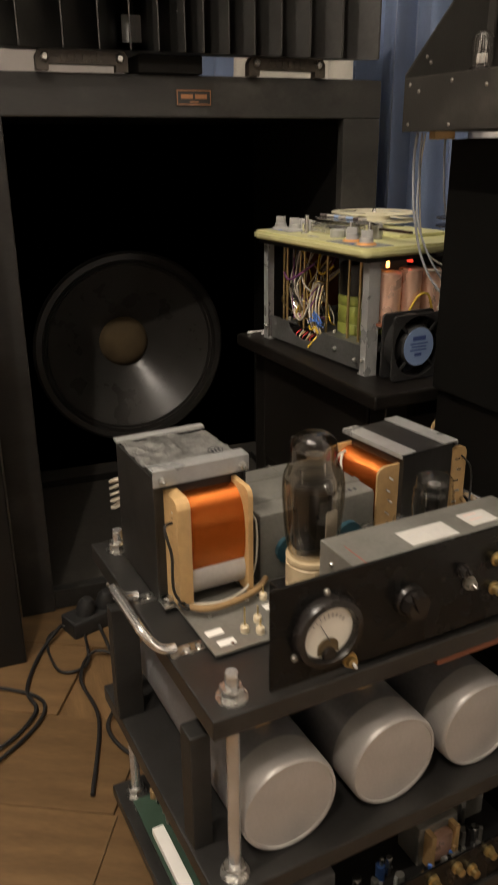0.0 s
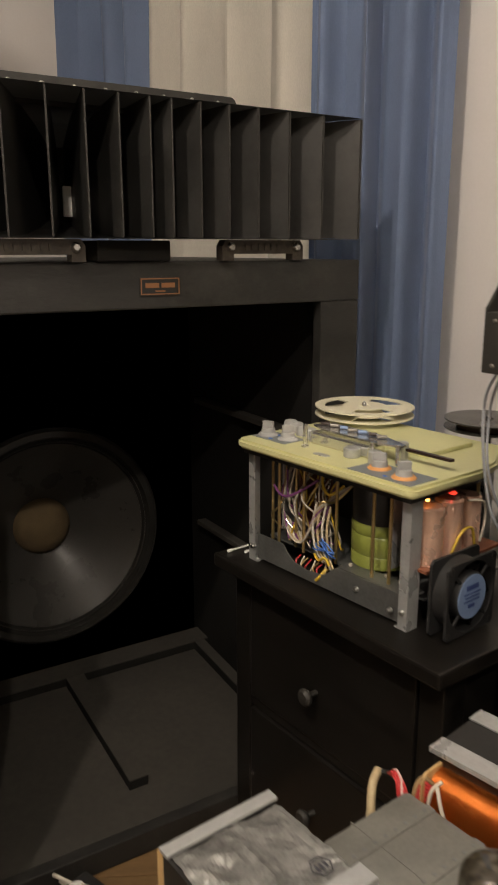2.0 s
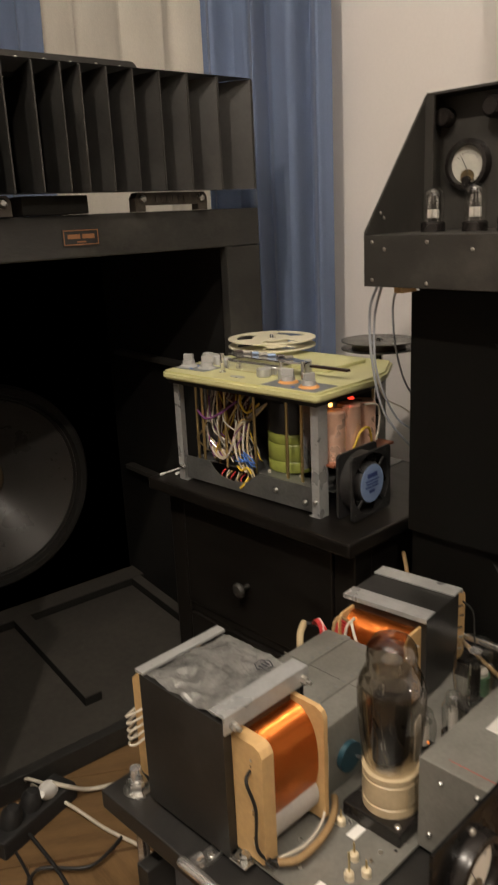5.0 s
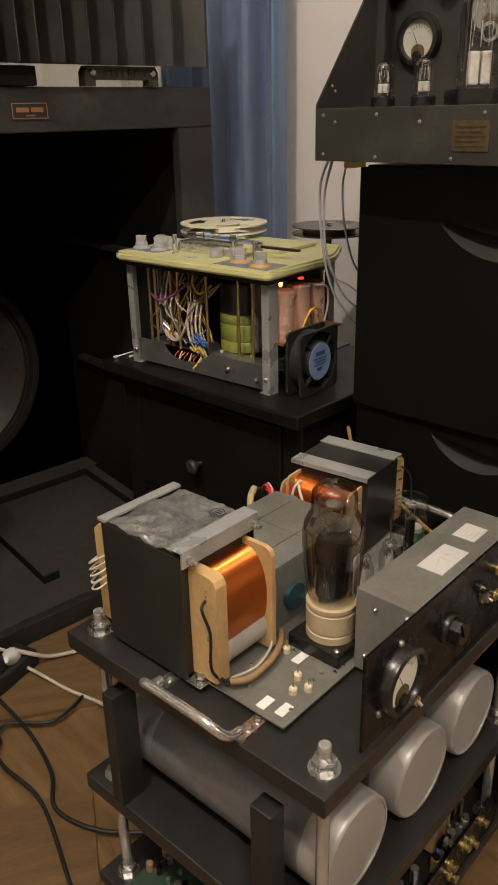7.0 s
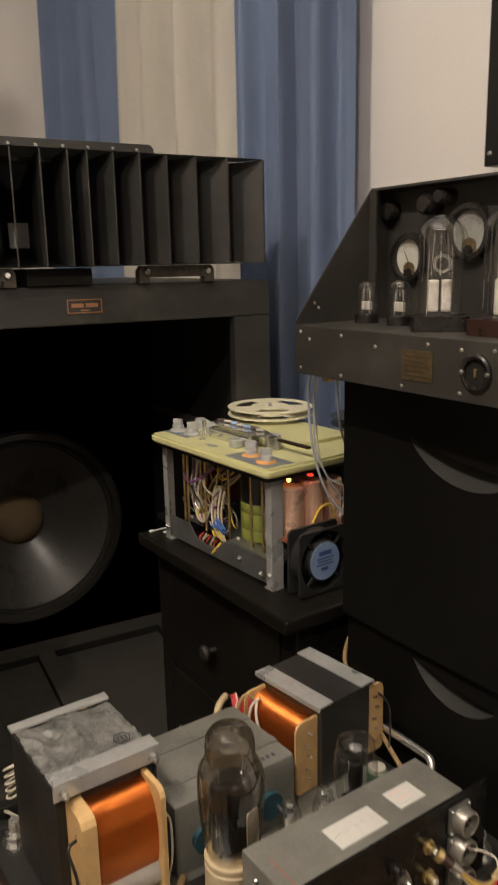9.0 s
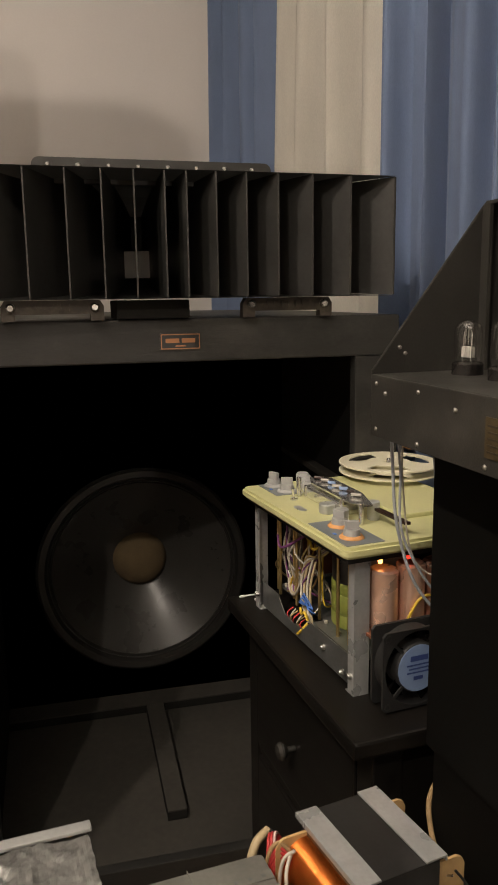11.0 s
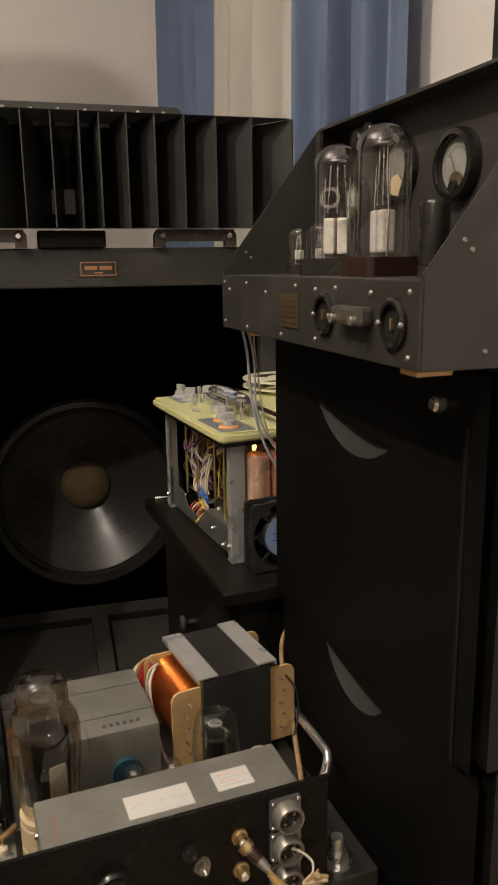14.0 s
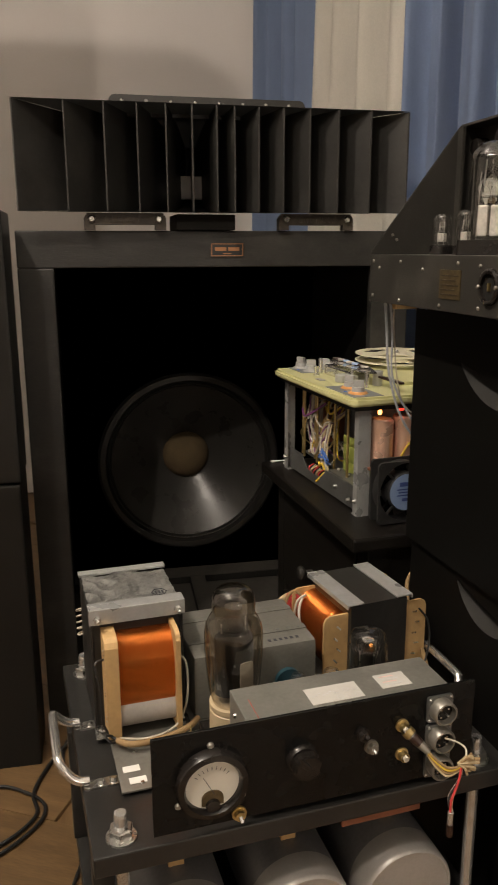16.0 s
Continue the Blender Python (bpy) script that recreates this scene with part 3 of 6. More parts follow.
part("under_frame", prism([(0.004, -0.002), (0.336, -0.002), (0.336, 0.14), (0.325, 0.19), (0.285, 0.268), (0.004, 0.268)], 0.184, 0.192), M_BLACKMETAL, td)


def angle_post(x, y, sx, sy, wx, wy):
    """An upright aluminium angle with a small foot."""
    pst = part("post", prism([(0, 0), (wx * sx, 0), (wx * sx, 0.002 * sy), (0.002 * sx, 0.002 * sy), (0.002 * sx, wy * sy), (0, wy * sy)], 0.0015, 0.184, pose(x, y, 0)), M_ALU, td, "aluminium angle corner post")
    part("foot", box(min(x, x + (wx + 0.006) * sx), max(x, x + (wx + 0.006) * sx), min(y, y + wy * sy), max(y, y + wy * sy), 0, 0.0015), M_ALU, pst)
    bolt(pst, (x + sx * wx * 0.5, y if sy > 0 else y + 0.002, 0.026), 0.0036, 0.005, TO_FRONT)
    return pst


for x, y, sx, sy, wx, wy in ((0.0, 0.012, 1, 1, 0.014, 0.022), (0.328, 0.012, -1, 1, 0.015, 0.023), (0.0, 0.262, 1, -1, 0.014, 0.02), (0.285, 0.262, -1, -1, 0.014, 0.02)):
    angle_post(x, y, sx, sy, wx, wy)
skirt = prism([(0.014, 0.004), (0.308, 0.004), (0.308, 0.046), (0.19, 0.044), (0.18, 0.036), (0.165, 0.024), (0.13, 0.020), (0.10, 0.024), (0.085, 0.034), (0.075, 0.046), (0.014, 0.046)], 0, 0.0015, pose(0, 0.021, 0, 90))
part("front_skirt", skirt, M_SKIRT, td, "cut-out grey metal front skirt")
part("base_tray", box(0.004, 0.322, 0.055, 0.262, 0.030, 0.033), M_SKIRT, td)
part("base_tray_lip", box(0.19, 0.322, 0.023, 0.055, 0.043, 0.045), M_SKIRT, td)
part("motor", lathe([(0, 0.034), (0.042, 0.034), (0.044, 0.036), (0.044, 0.052), (0.0425, 0.054), (0.044, 0.056), (0.044, 0.082), (0.0425, 0.084), (0.044, 0.086), (0.044, 0.098), (0.041, 0.102), (0, 0.102)], 40, pose(0.212, 0.092, 0.010)), M_GREEN, td, "olive green drum motor", smooth=True)
part("motor_cap", lathe([(0, 0.102), (0.043, 0.102), (0.043, 0.15), (0.04, 0.155), (0, 0.155)], 32, pose(0.212, 0.092, 0.010)), M_BLACKMETAL, td, smooth=True)
for x, y in ((0.022, 0.045), (0.072, 0.05), (0.276, 0.035), (0.30, 0.2), (0.045, 0.038), (0.098, 0.042), (0.246, 0.034), (0.292, 0.05), (0.16, 0.05)):
    part("tie_rod", rod((x, y, 0.033), (x, y, 0.184), 0.0026, 10), M_BRASS, td, "thin brass tie rod", smooth=True)
for k, (x, y, r, h) in enumerate(((0.320, 0.060, 0.0195, 0.080), (0.320, 0.102, 0.0195, 0.083), (0.320, 0.144, 0.0195, 0.080))):
    part("copper_can", lathe([(0, 0.086), (r, 0.086), (r, 0.086 + h - 0.003), (r - 0.003, 0.086 + h), (0, 0.086 + h)], 28, pose(x, y, 0)), M_COPPER, td, "bright copper-clad capacitor", smooth=True)
part("can_shelf", box(0.298, 0.342, 0.03, 0.20, 0.082, 0.086), M_BRICKBOARD, td)

# reel, head assembly, knobs on the deck
reel = thing("tape_reel", td.matrix_world @ pose(0.026, 0.255, 0.215), "ivory plastic tape reel with three cut-outs", "tape reel")
for z in (0.0, 0.014):
    bm = bmesh.new()
    R1, R0, RH = 0.086, 0.069, 0.038
    n = 72
    for k in range(n):
        a0, a1 = 2 * math.pi * k / n, 2 * math.pi * (k + 1) / n
        spoke = (k % 24) < 11
        spans = ((0.009, R1),) if spoke else ((0.009, RH), (R0, R1))
        for ra, rb in spans:
            lo = [bm.verts.new((r * math.cos(a), r * math.sin(a), z)) for r, a in ((ra, a0), (rb, a0), (rb, a1), (ra, a1))]
            hi = [bm.verts.new((v.co.x, v.co.y, z + 0.0022)) for v in lo]
            bm.faces.new(lo[::-1])
            bm.faces.new(hi)
            for i in range(4):
                q = (i + 1) % 4
                bm.faces.new((lo[i], lo[q], hi[q], hi[i]))
    bmesh.ops.remove_doubles(bm, verts=bm.verts, dist=1e-5)
    part("reel_disc", bm, M_REEL, reel)
part("hub", lathe([(0, 0.0022), (0.032, 0.0022), (0.032, 0.0142), (0, 0.0142)], 32), M_REEL, reel, smooth=True)
part("spindle", lathe([(0, -0.014), (0.006, -0.014), (0.006, 0.0), (0.004, 0.0), (0.004, 0.019), (0.0025, 0.022), (0, 0.022)], 16), M_ZINC, reel, smooth=True)

reel2 = thing("tape_reel", td.matrix_world @ pose(0.222, 0.335, 0.214), "dark smoky tape reel with wound brown tape", "tape reel")
M_SMOKEREEL = mat("smoky_black_plastic", (0.035, 0.034, 0.030), 0.25, vary=0.2, scale=20, bump=0.01)
M_TAPE = mat("brown_tape", (0.05, 0.028, 0.016), 0.3, vary=0.1, scale=60)
part("reel_disc", lathe([(0.008, 0), (0.07, 0), (0.07, 0.002), (0.008, 0.002)], 48), M_SMOKEREEL, reel2, smooth=True)
part("reel_disc", lathe([(0.008, 0.014), (0.07, 0.014), (0.07, 0.016), (0.008, 0.016)], 48), M_SMOKEREEL, reel2, smooth=True)
part("wound_tape", lathe([(0.01, 0.002), (0.05, 0.002), (0.05, 0.014), (0.01, 0.014)], 40), M_TAPE, reel2, smooth=True)
part("spindle", lathe([(0, -0.214), (0.007, -0.214), (0.007, 0.0), (0.004, 0.0), (0.004, 0.02), (0, 0.022)], 16), M_ZINC, reel2, smooth=True)

part("step_block", box(0.15, 0.262, 0.125, 0.235, 0.207, 0.214, 0.002), M_CREAMPLASTIC, td, "raised yellow-green step")
hb = part("head_block", box(0.095, 0.215, 0.055, 0.090, 0.207, 0.226, 0.003), M_CHROME, td, "metal tape head block")
part("cover", prism([(0.085, 0.072), (0.115, 0.058), (0.225, 0.055), (0.262, 0.066), (0.262, 0.078), (0.20, 0.098), (0.10, 0.102)], 0.231, 0.2335), M_CHROME, hb)
for k in range(7):
    part("resistor", rod((0.10 + 0.019 * k, 0.072 + 0.002 * (k % 3), 0.237), (0.109 + 0.019 * k, 0.083, 0.237), 0.0026, 10), (M_BROWNBAKE, M_DULL, M_FANBLUE, M_DULL, M_FANBLUE, M_BROWNBAKE, M_DULL)[k], hb, smooth=True)
for x, y, r, h in ((0.09, 0.05, 0.004, 0.03), (0.225, 0.05, 0.0035, 0.028), (0.245, 0.09, 0.009, 0.026), (0.262, 0.06, 0.0035, 0.03), (0.235, 0.045, 0.010, 0.018), (0.19, 0.046, 0.012, 0.014)):
    part("guide_post", rod((x, y, 0.207), (x, y, 0.207 + h), r, 16), M_CHROME if r < 0.008 else M_ALU, td, smooth=True)
part("tape_arm", box(0.255, 0.33, 0.085, 0.094, 0.222, 0.226, 0.001), M_BROWNBAKE, td)


def deck_knob(x, y, skirt, turn_deg):
    kn = part("skirt", lathe([(0, 0.207), (0.0165, 0.207), (0.0165, 0.2085), (0.0135, 0.2115), (0, 0.2115)], 28, pose(x, y, 0)), skirt, td, smooth=True)
    part("pointer", lathe([(0.0115, 0.2115), (0.0105, 0.219), (0, 0.219)], 20, pose(x, y, 0)), M_KNOB, kn, smooth=True)
    part("grip", box(-0.0092, 0.0092, -0.0034, 0.0034, 0.219, 0.230, 0.001), M_KNOB, kn).matrix_local = pose(x, y, 0, 0, 0, turn_deg)
    return kn


M_KNOB = mat("grey_plastic_knob", (0.36, 0.36, 0.35), 0.4, vary=0.08)
M_ORANGE = mat("orange_dial_skirt", (0.62, 0.30, 0.10), 0.45, vary=0.1)
M_BLUEPLATE = mat("blue_grey_scale_plate", (0.17, 0.19, 0.20), 0.4, vary=0.1)
part("scale_plate", box(0.228, 0.336, -0.004, 0.052, 0.2071, 0.2078), M_BLUEPLATE, td, "blue-grey printed scale plate")
part("scale_plate", box(0.0, 0.076, 0.018, 0.064, 0.2071, 0.2078), M_BLUEPLATE, td)
for x, y, sk, a in ((0.014, 0.041, M_KNOB, 20), (0.056, 0.045, M_KNOB, 60), (0.256, 0.030, M_ORANGE, 25), (0.306, 0.020, M_ORANGE, 70)):
    deck_knob(x, y, sk, a)
for k in range(5):
    part("push_knob", lathe([(0, 0.207), (0.0115, 0.207), (0.0115, 0.219), (0.009, 0.2225), (0, 0.2225)], 20, pose(0.006 + 0.021 * k, 0.098 - 0.006 * k, 0)), M_KNOB, td, "round grey push knob", smooth=True)
for x, y in ((0.036, 0.026), (0.286, 0.006), (0.03, 0.05)):
    part("mark", box(x - 0.003, x + 0.003, y - 0.002, y + 0.002, 0.2078, 0.2088), M_WIREBLUE, td)
part("toggle", rod((0.106, 0.034, 0.207), (0.108, 0.030, 0.225), 0.0022, 10), M_CHROME, td, smooth=True)
part("toggle_nut", lathe([(0, 0.207), (0.006, 0.207), (0.006, 0.210), (0, 0.210)], 6, pose(0.106, 0.034, 0)), M_ZINC, td)
part("logo_badge", prism(rounded(0.14, 0.17, 0.014, 0.026, 0.006), 0.207, 0.2078), M_ALU, td)
for x, z in ((0.014, 0.026), (0.30, 0.022), (0.232, 0.026)):
    bolt(td, (x, 0.0115 if x < 0.03 or x > 0.29 else 0.0195, z), 0.0042, 0.006, TO_FRONT)
for x, y in ((0.02, 0.06), (0.05, 0.062), (0.26, 0.05), (0.285, 0.05), (0.24, 0.04), (0.2, 0.04)):
    part("screw", rod((x, y, 0.033 if x < 0.19 else 0.045), (x, y, 0.039 if x < 0.19 else 0.049), 0.0028, 8), M_WIREWHITE, td)
# innards: tag boards, transformers and looms
part("tag_board", box(0.028, 0.032, 0.06, 0.14, 0.05, 0.17), M_ALU, td)
part("tag_board", box(0.052, 0.056, 0.075, 0.15, 0.06, 0.175), M_BRICKBOARD, td)
part("bracket", box(0.262, 0.268, 0.05, 0.14, 0.06, 0.18), M_ALU, td)
part("rear_chassis", box(0.01, 0.285, 0.215, 0.22, 0.033, 0.184), M_BLACKMETAL, td)
part("rear_can", box(0.115, 0.165, 0.13, 0.19, 0.034, 0.13, 0.003), M_BLACKMETAL, td)
rw = random.Random(11)
for k in range(22):
    u = rw.random()
    mtl = (M_WIREWHITE, M_WIREWHITE, M_WIREWHITE, M_WIREPURPLE, M_WIREYELLOW, M_BRASS, M_ZINC)[k % 7]
    x = 0.03 + 0.10 * u
    a = (x, 0.045 + 0.05 * rw.random(), 0.15 + 0.03 * rw.random())
    b = (x + 0.02 * rw.uniform(-1, 1), 0.035 + 0.05 * rw.random(), 0.10 + 0.03 * rw.random())
    c = (x + 0.03 * rw.uniform(-0.6, 1.3), 0.035 + 0.05 * rw.random(), 0.06 + 0.02 * rw.random())
    e = (x + 0.05 * rw.uniform(-0.5, 1.0), 0.04 + 0.05 * rw.random(), 0.045)
    part("wire", hose([a, b, c, e], 0.0013 + 0.0006 * rw.random(), 6, 6), mtl, td, smooth=True)
for k in range(7):   # the white loom
    o = 0.0062 * k
    part("loom_wire", hose([(0.035 + o, 0.06, 0.078 - o * 0.6), (0.062 + o, 0.045, 0.052), (0.095, 0.04 + o * 0.4, 0.050 + o * 0.3), (0.118 + o * 0.4, 0.042, 0.085 + o), (0.135 + o * 0.3, 0.06, 0.125), (0.16, 0.085, 0.15)], 0.0019, 8, 6), (M_WIREWHITE, M_CREAM, M_WIREWHITE, M_WIREPURPLE, M_CREAM, M_WIREWHITE, M_BRASS)[k], td, smooth=True)
for k in range(4):
    o = 0.010 * k
    part("loom_wire", hose([(0.118 + o, 0.05, 0.12), (0.120 + o, 0.04, 0.085), (0.132 + o, 0.034, 0.055 - o * 0.2), (0.152 + o * 0.8, 0.032, 0.036 - o * 0.3)], 0.0020, 8, 6), (M_WIREWHITE, M_CREAM)[k % 2], td, smooth=True)
for k in range(7):
    a = 0.008 * k
    part("wire", hose([(0.125 + a, 0.035, 0.052 + 0.01 * math.sin(k)), (0.14 + a * 0.6, 0.026, 0.066 - 0.01 * math.cos(k)), (0.165 + 0.01 * math.sin(2 * k), 0.03, 0.058), (0.15, 0.035, 0.05)], 0.0013, 6, 7), M_WIREBLUE, td, smooth=True)
for pts in ([(0.12, 0.06, 0.17), (0.13, 0.05, 0.15), (0.15, 0.045, 0.14), (0.165, 0.06, 0.155)], [(0.135, 0.03, 0.045), (0.15, 0.024, 0.042), (0.165, 0.022, 0.05), (0.172, 0.024, 0.04)], [(0.16, 0.03, 0.03), (0.158, 0.02, 0.02), (0.152, 0.016, 0.012)]):
    part("wire", hose(pts, 0.0022, 8, 6), M_WIREYELLOW, td, smooth=True)
part("wire", hose([(0.03, 0.04, 0.128), (0.06, 0.03, 0.12), (0.09, 0.03, 0.13), (0.12, 0.05, 0.155)], 0.0022, 8, 6), M_WIREPURPLE, td, smooth=True)
for k in range(9):
    mtl = (M_WIRERED, M_WIREWHITE, M_BRASS)[k % 3]
    x = 0.10 + 0.008 * k
    part("wire", hose([(x, 0.035, 0.032), (x + 0.004 * math.sin(k * 2), 0.024, 0.024), (x + 0.008 * math.cos(k), 0.026, 0.010 + 0.002 * (k % 3))], 0.0013, 6, 4), mtl, td, smooth=True)
part("wire", hose([(0.34, 0.085, 0.098), (0.344, 0.10, 0.125), (0.346, 0.12, 0.128), (0.342, 0.135, 0.10)], 0.002, 8, 6), M_WIREYELLOW, td, smooth=True)
part("wire", hose([(0.337, 0.12, 0.165), (0.346, 0.145, 0.16), (0.343, 0.155, 0.13), (0.34, 0.15, 0.10)], 0.0018, 8, 6), M_WIREWHITE, td, smooth=True)
part("pilot_lamp", lathe([(0, 0.1800), (0.004, 0.1803), (0.0055, 0.1815), (0.0050, 0.1835), (0, 0.1838)], 20, pose(0.336, 0.086, 0)), M_RED, td, "glowing red pilot lamp", smooth=True)
part("indicator_bulb", lathe([(0, 0.171), (0.0026, 0.172), (0.0034, 0.176), (0.0026, 0.181), (0, 0.1835)], 16, pose(0.318, 0.056, 0)), M_BULB, td, "glowing orange indicator bulb", smooth=True)

# cooling fan standing beside the deck
fan = thing("cooling_fan", td.matrix_world @ pose(0.383, 0.074, 0.055, 0, 90, 0), "square black axial cooling fan with blue hub label", "fan")
FS = 0.052
fr = bmesh.new()
n = 64
ra, rb = [], []
for k in range(n):
    t = 2 * math.pi * (k + 0.5) / n
    c, s = math.cos(t), math.sin(t)
    lim = min(FS / abs(c) if abs(c) > 1e-6 else 9, FS / abs(s) if abs(s) > 1e-6 else 9)
    ra.append((0.0488 * c, 0.0488 * s))
    rb.append((lim * c, lim * s))
for z, flip in ((0.0, 0), (-0.004, 1), (-0.026, 0), (-0.03, 1)):
    va = [fr.verts.new((x, y, z)) for x, y in ra]
    vb = [fr.verts.new((x, y, z)) for x, y in rb]
    for k in range(n):
        q = (k + 1) % n
        fr.faces.new((va[k], vb[k], vb[q], va[q]))
tube_a = [[fr.verts.new((x, y, z)) for x, y in ra] for z in (0, -0.03)]
for k in range(n):
    q = (k + 1) % n
    fr.faces.new((tube_a[0][k], tube_a[0][q], tube_a[1][q], tube_a[1][k]))
for z0, z1 in ((0, -0.004), (-0.026, -0.03)):
    ea = [[fr.verts.new((x, y, z)) for x, y in rb] for z in (z0, z1)]
    for k in range(n):
        q = (k + 1) % n
        fr.faces.new((ea[0][k], ea[1][k], ea[1][q], ea[0][q]))
bmesh.ops.remove_doubles(fr, verts=fr.verts, dist=1e-6)
bmesh.ops.recalc_face_normals(fr, faces=fr.faces)
part("fan_frame", fr, M_RUBBER, fan)
hubp = part("hub", lathe([(0, 0.0), (0.0315, 0.0), (0.033, -0.002), (0.033, -0.026), (0, -0.026)], 36), M_RUBBER, fan, smooth=True)
lb = part("hub_label", lathe([(0, 0.0012), (0.0305, 0.0012), (0.0305, 0.0003), (0, 0.0003)], 36), M_FANBLUE, hubp, "round pale blue label")
M_FANINK = mat("dark_blue_print", (0.04, 0.07, 0.22), 0.5, vary=0.05)
for x0, x1, y0, y1 in ((-0.017, -0.010, -0.013, 0.013), (-0.006, -0.004, -0.018, 0.018), (-0.001, 0.001, -0.015, 0.015), (0.004, 0.006, -0.018, 0.016), (0.010, 0.015, -0.008, 0.006)):
    part("print", box(x0, x1, y0, y1, 0.0013, 0.0017), M_FANINK, lb)
for k in range(5):
    bl = bmesh.new()
    pts = []
    for i in range(7):
        f = i / 6
        a0 = radians(72 * k) + 0.18 * f
        for j in range(4):
            g = j / 3
            a = a0 + radians(52) * g
            r = 0.032 + 0.0148 * f
            pts.append(bl.verts.new((r * math.cos(a), r * math.sin(a), -0.004 - 0.018 * g)))
    for i in range(6):
        for j in range(3):
            bl.faces.new((pts[i * 4 + j], pts[i * 4 + j + 1], pts[i * 4 + j + 5], pts[i * 4 + j + 4]))
    bmesh.ops.solidify(bl, geom=bl.faces[:], thickness=0.0014)
    part("blade", bl, M_BAKELITE, hubp, smooth=True)
for k in range(4):
    a = radians(45 + 90 * k)
    part("strut", box(0.030, 0.051, -0.002, 0.002, -0.003, -0.0005), M_RUBBER, fan).matrix_local = pose(0, 0, 0, 0, 0, 45 + 90 * k)
    part("mount_hole", lathe([(0.0028, 0.0006), (0.0045, 0.0006), (0.0045, -0.004), (0.0028, -0.004)], 12, pose(0.0635 * math.cos(a), 0.0635 * math.sin(a), 0)), M_BLACKMETAL, fan)

# cotton buds left on the chest
def cotton_bud(a, b):
    a, b = Vector(a), Vector(b)
    o = tagged(part("cotton_bud", hose([a, (a + b) / 2, b], 0.0013, 8, 4), M_WHITE, smooth=True), "white cotton bud lying on the chest top", "cotton bud", "cotton buds")
    for p, q in ((a, b), (b, a)):
        part("tip", lathe([(0, -0.003), (0.0022, -0.001), (0.0026, 0.003), (0.002, 0.008), (0, 0.009)], 10, along(p, q)), M_WHITE, o, smooth=True)


cotton_bud((0.539, 1.381, 0.5677), (0.596, 1.388, 0.5677))
cotton_bud((0.560, 1.363, 0.5677), (0.589, 1.370, 0.5677))

# ---- the two-piece tower and the preamplifier on it ----
tw = thing("tower_cabinet", pose(0.619, 0.879, 0.006, 0, 0, -84.7), "black satin two-part speaker tower with round drivers", "loudspeaker")


def board_with_hole(w, z0, z1, hole, t):
    """A front board from x 0 to w and z0 to z1 with a hole of the given outline, cut right through."""
    cx, cz = sum(p[0] for p in hole) / len(hole), sum(p[1] for p in hole) / len(hole)
    pts = sorted(hole, key=lambda p: math.atan2(p[1] - cz, p[0] - cx))
    corners = [(0, z0), (w, z0), (w, z1), (0, z1)]
    rim = []
    for x, z in pts:
        c, s = x - cx, z - cz
        k = min((w - cx) / c if c > 1e-9 else 1e9, -cx / c if c < -1e-9 else 1e9, (z1 - cz) / s if s > 1e-9 else 1e9, (z0 - cz) / s if s < -1e-9 else 1e9)
        rim.append((cx + k * c, cz + k * s))
    for cn in corners:
        q = min(range(len(rim)), key=lambda i: (rim[i][0] - cn[0]) ** 2 + (rim[i][1] - cn[1]) ** 2)
        rim[q] = cn
    bm = bmesh.new()
    a = [bm.verts.new((x, 0, z)) for x, z in pts]
    b = [bm.verts.new((x, 0, z)) for x, z in rim]
    for k in range(len(a)):
        q = (k + 1) % len(a)
        bm.faces.new((a[k], b[k], b[q], a[q]))
    bmesh.ops.solidify(bm, geom=bm.faces[:], thickness=t)
    return bm


def crescent(tip, low, end, sag, n=40):
    """Outline of a half-moon: a round lower edge through three points and a nearly straight upper one."""
    (x1, y1), (x2, y2), (x3, y3) = tip, low, end
    det = 2 * (x1 * (y2 - y3) + x2 * (y3 - y1) + x3 * (y1 - y2))
    ux = ((x1 * x1 + y1 * y1) * (y2 - y3) + (x2 * x2 + y2 * y2) * (y3 - y1) + (x3 * x3 + y3 * y3) * (y1 - y2)) / det
    uy = ((x1 * x1 + y1 * y1) * (x3 - x2) + (x2 * x2 + y2 * y2) * (x1 - x3) + (x3 * x3 + y3 * y3) * (x2 - x1)) / det
    r = math.hypot(x1 - ux, y1 - uy)
    a0, a1 = math.atan2(y1 - uy, x1 - ux), math.atan2(y3 - uy, x3 - ux)
    if a0 > 0:
        a0 -= 2 * math.pi
    lower = [(ux + r * math.cos(a0 + (a1 - a0) * k / n), uy + r * math.sin(a0 + (a1 - a0) * k / n)) for k in range(n + 1)]
    upper = [(x3 + (x1 - x3) * k / n, y3 + (y1 - y3) * k / n - sag * math.sin(math.pi * k / n)) for k in range(1, n)]
    return lower, upper


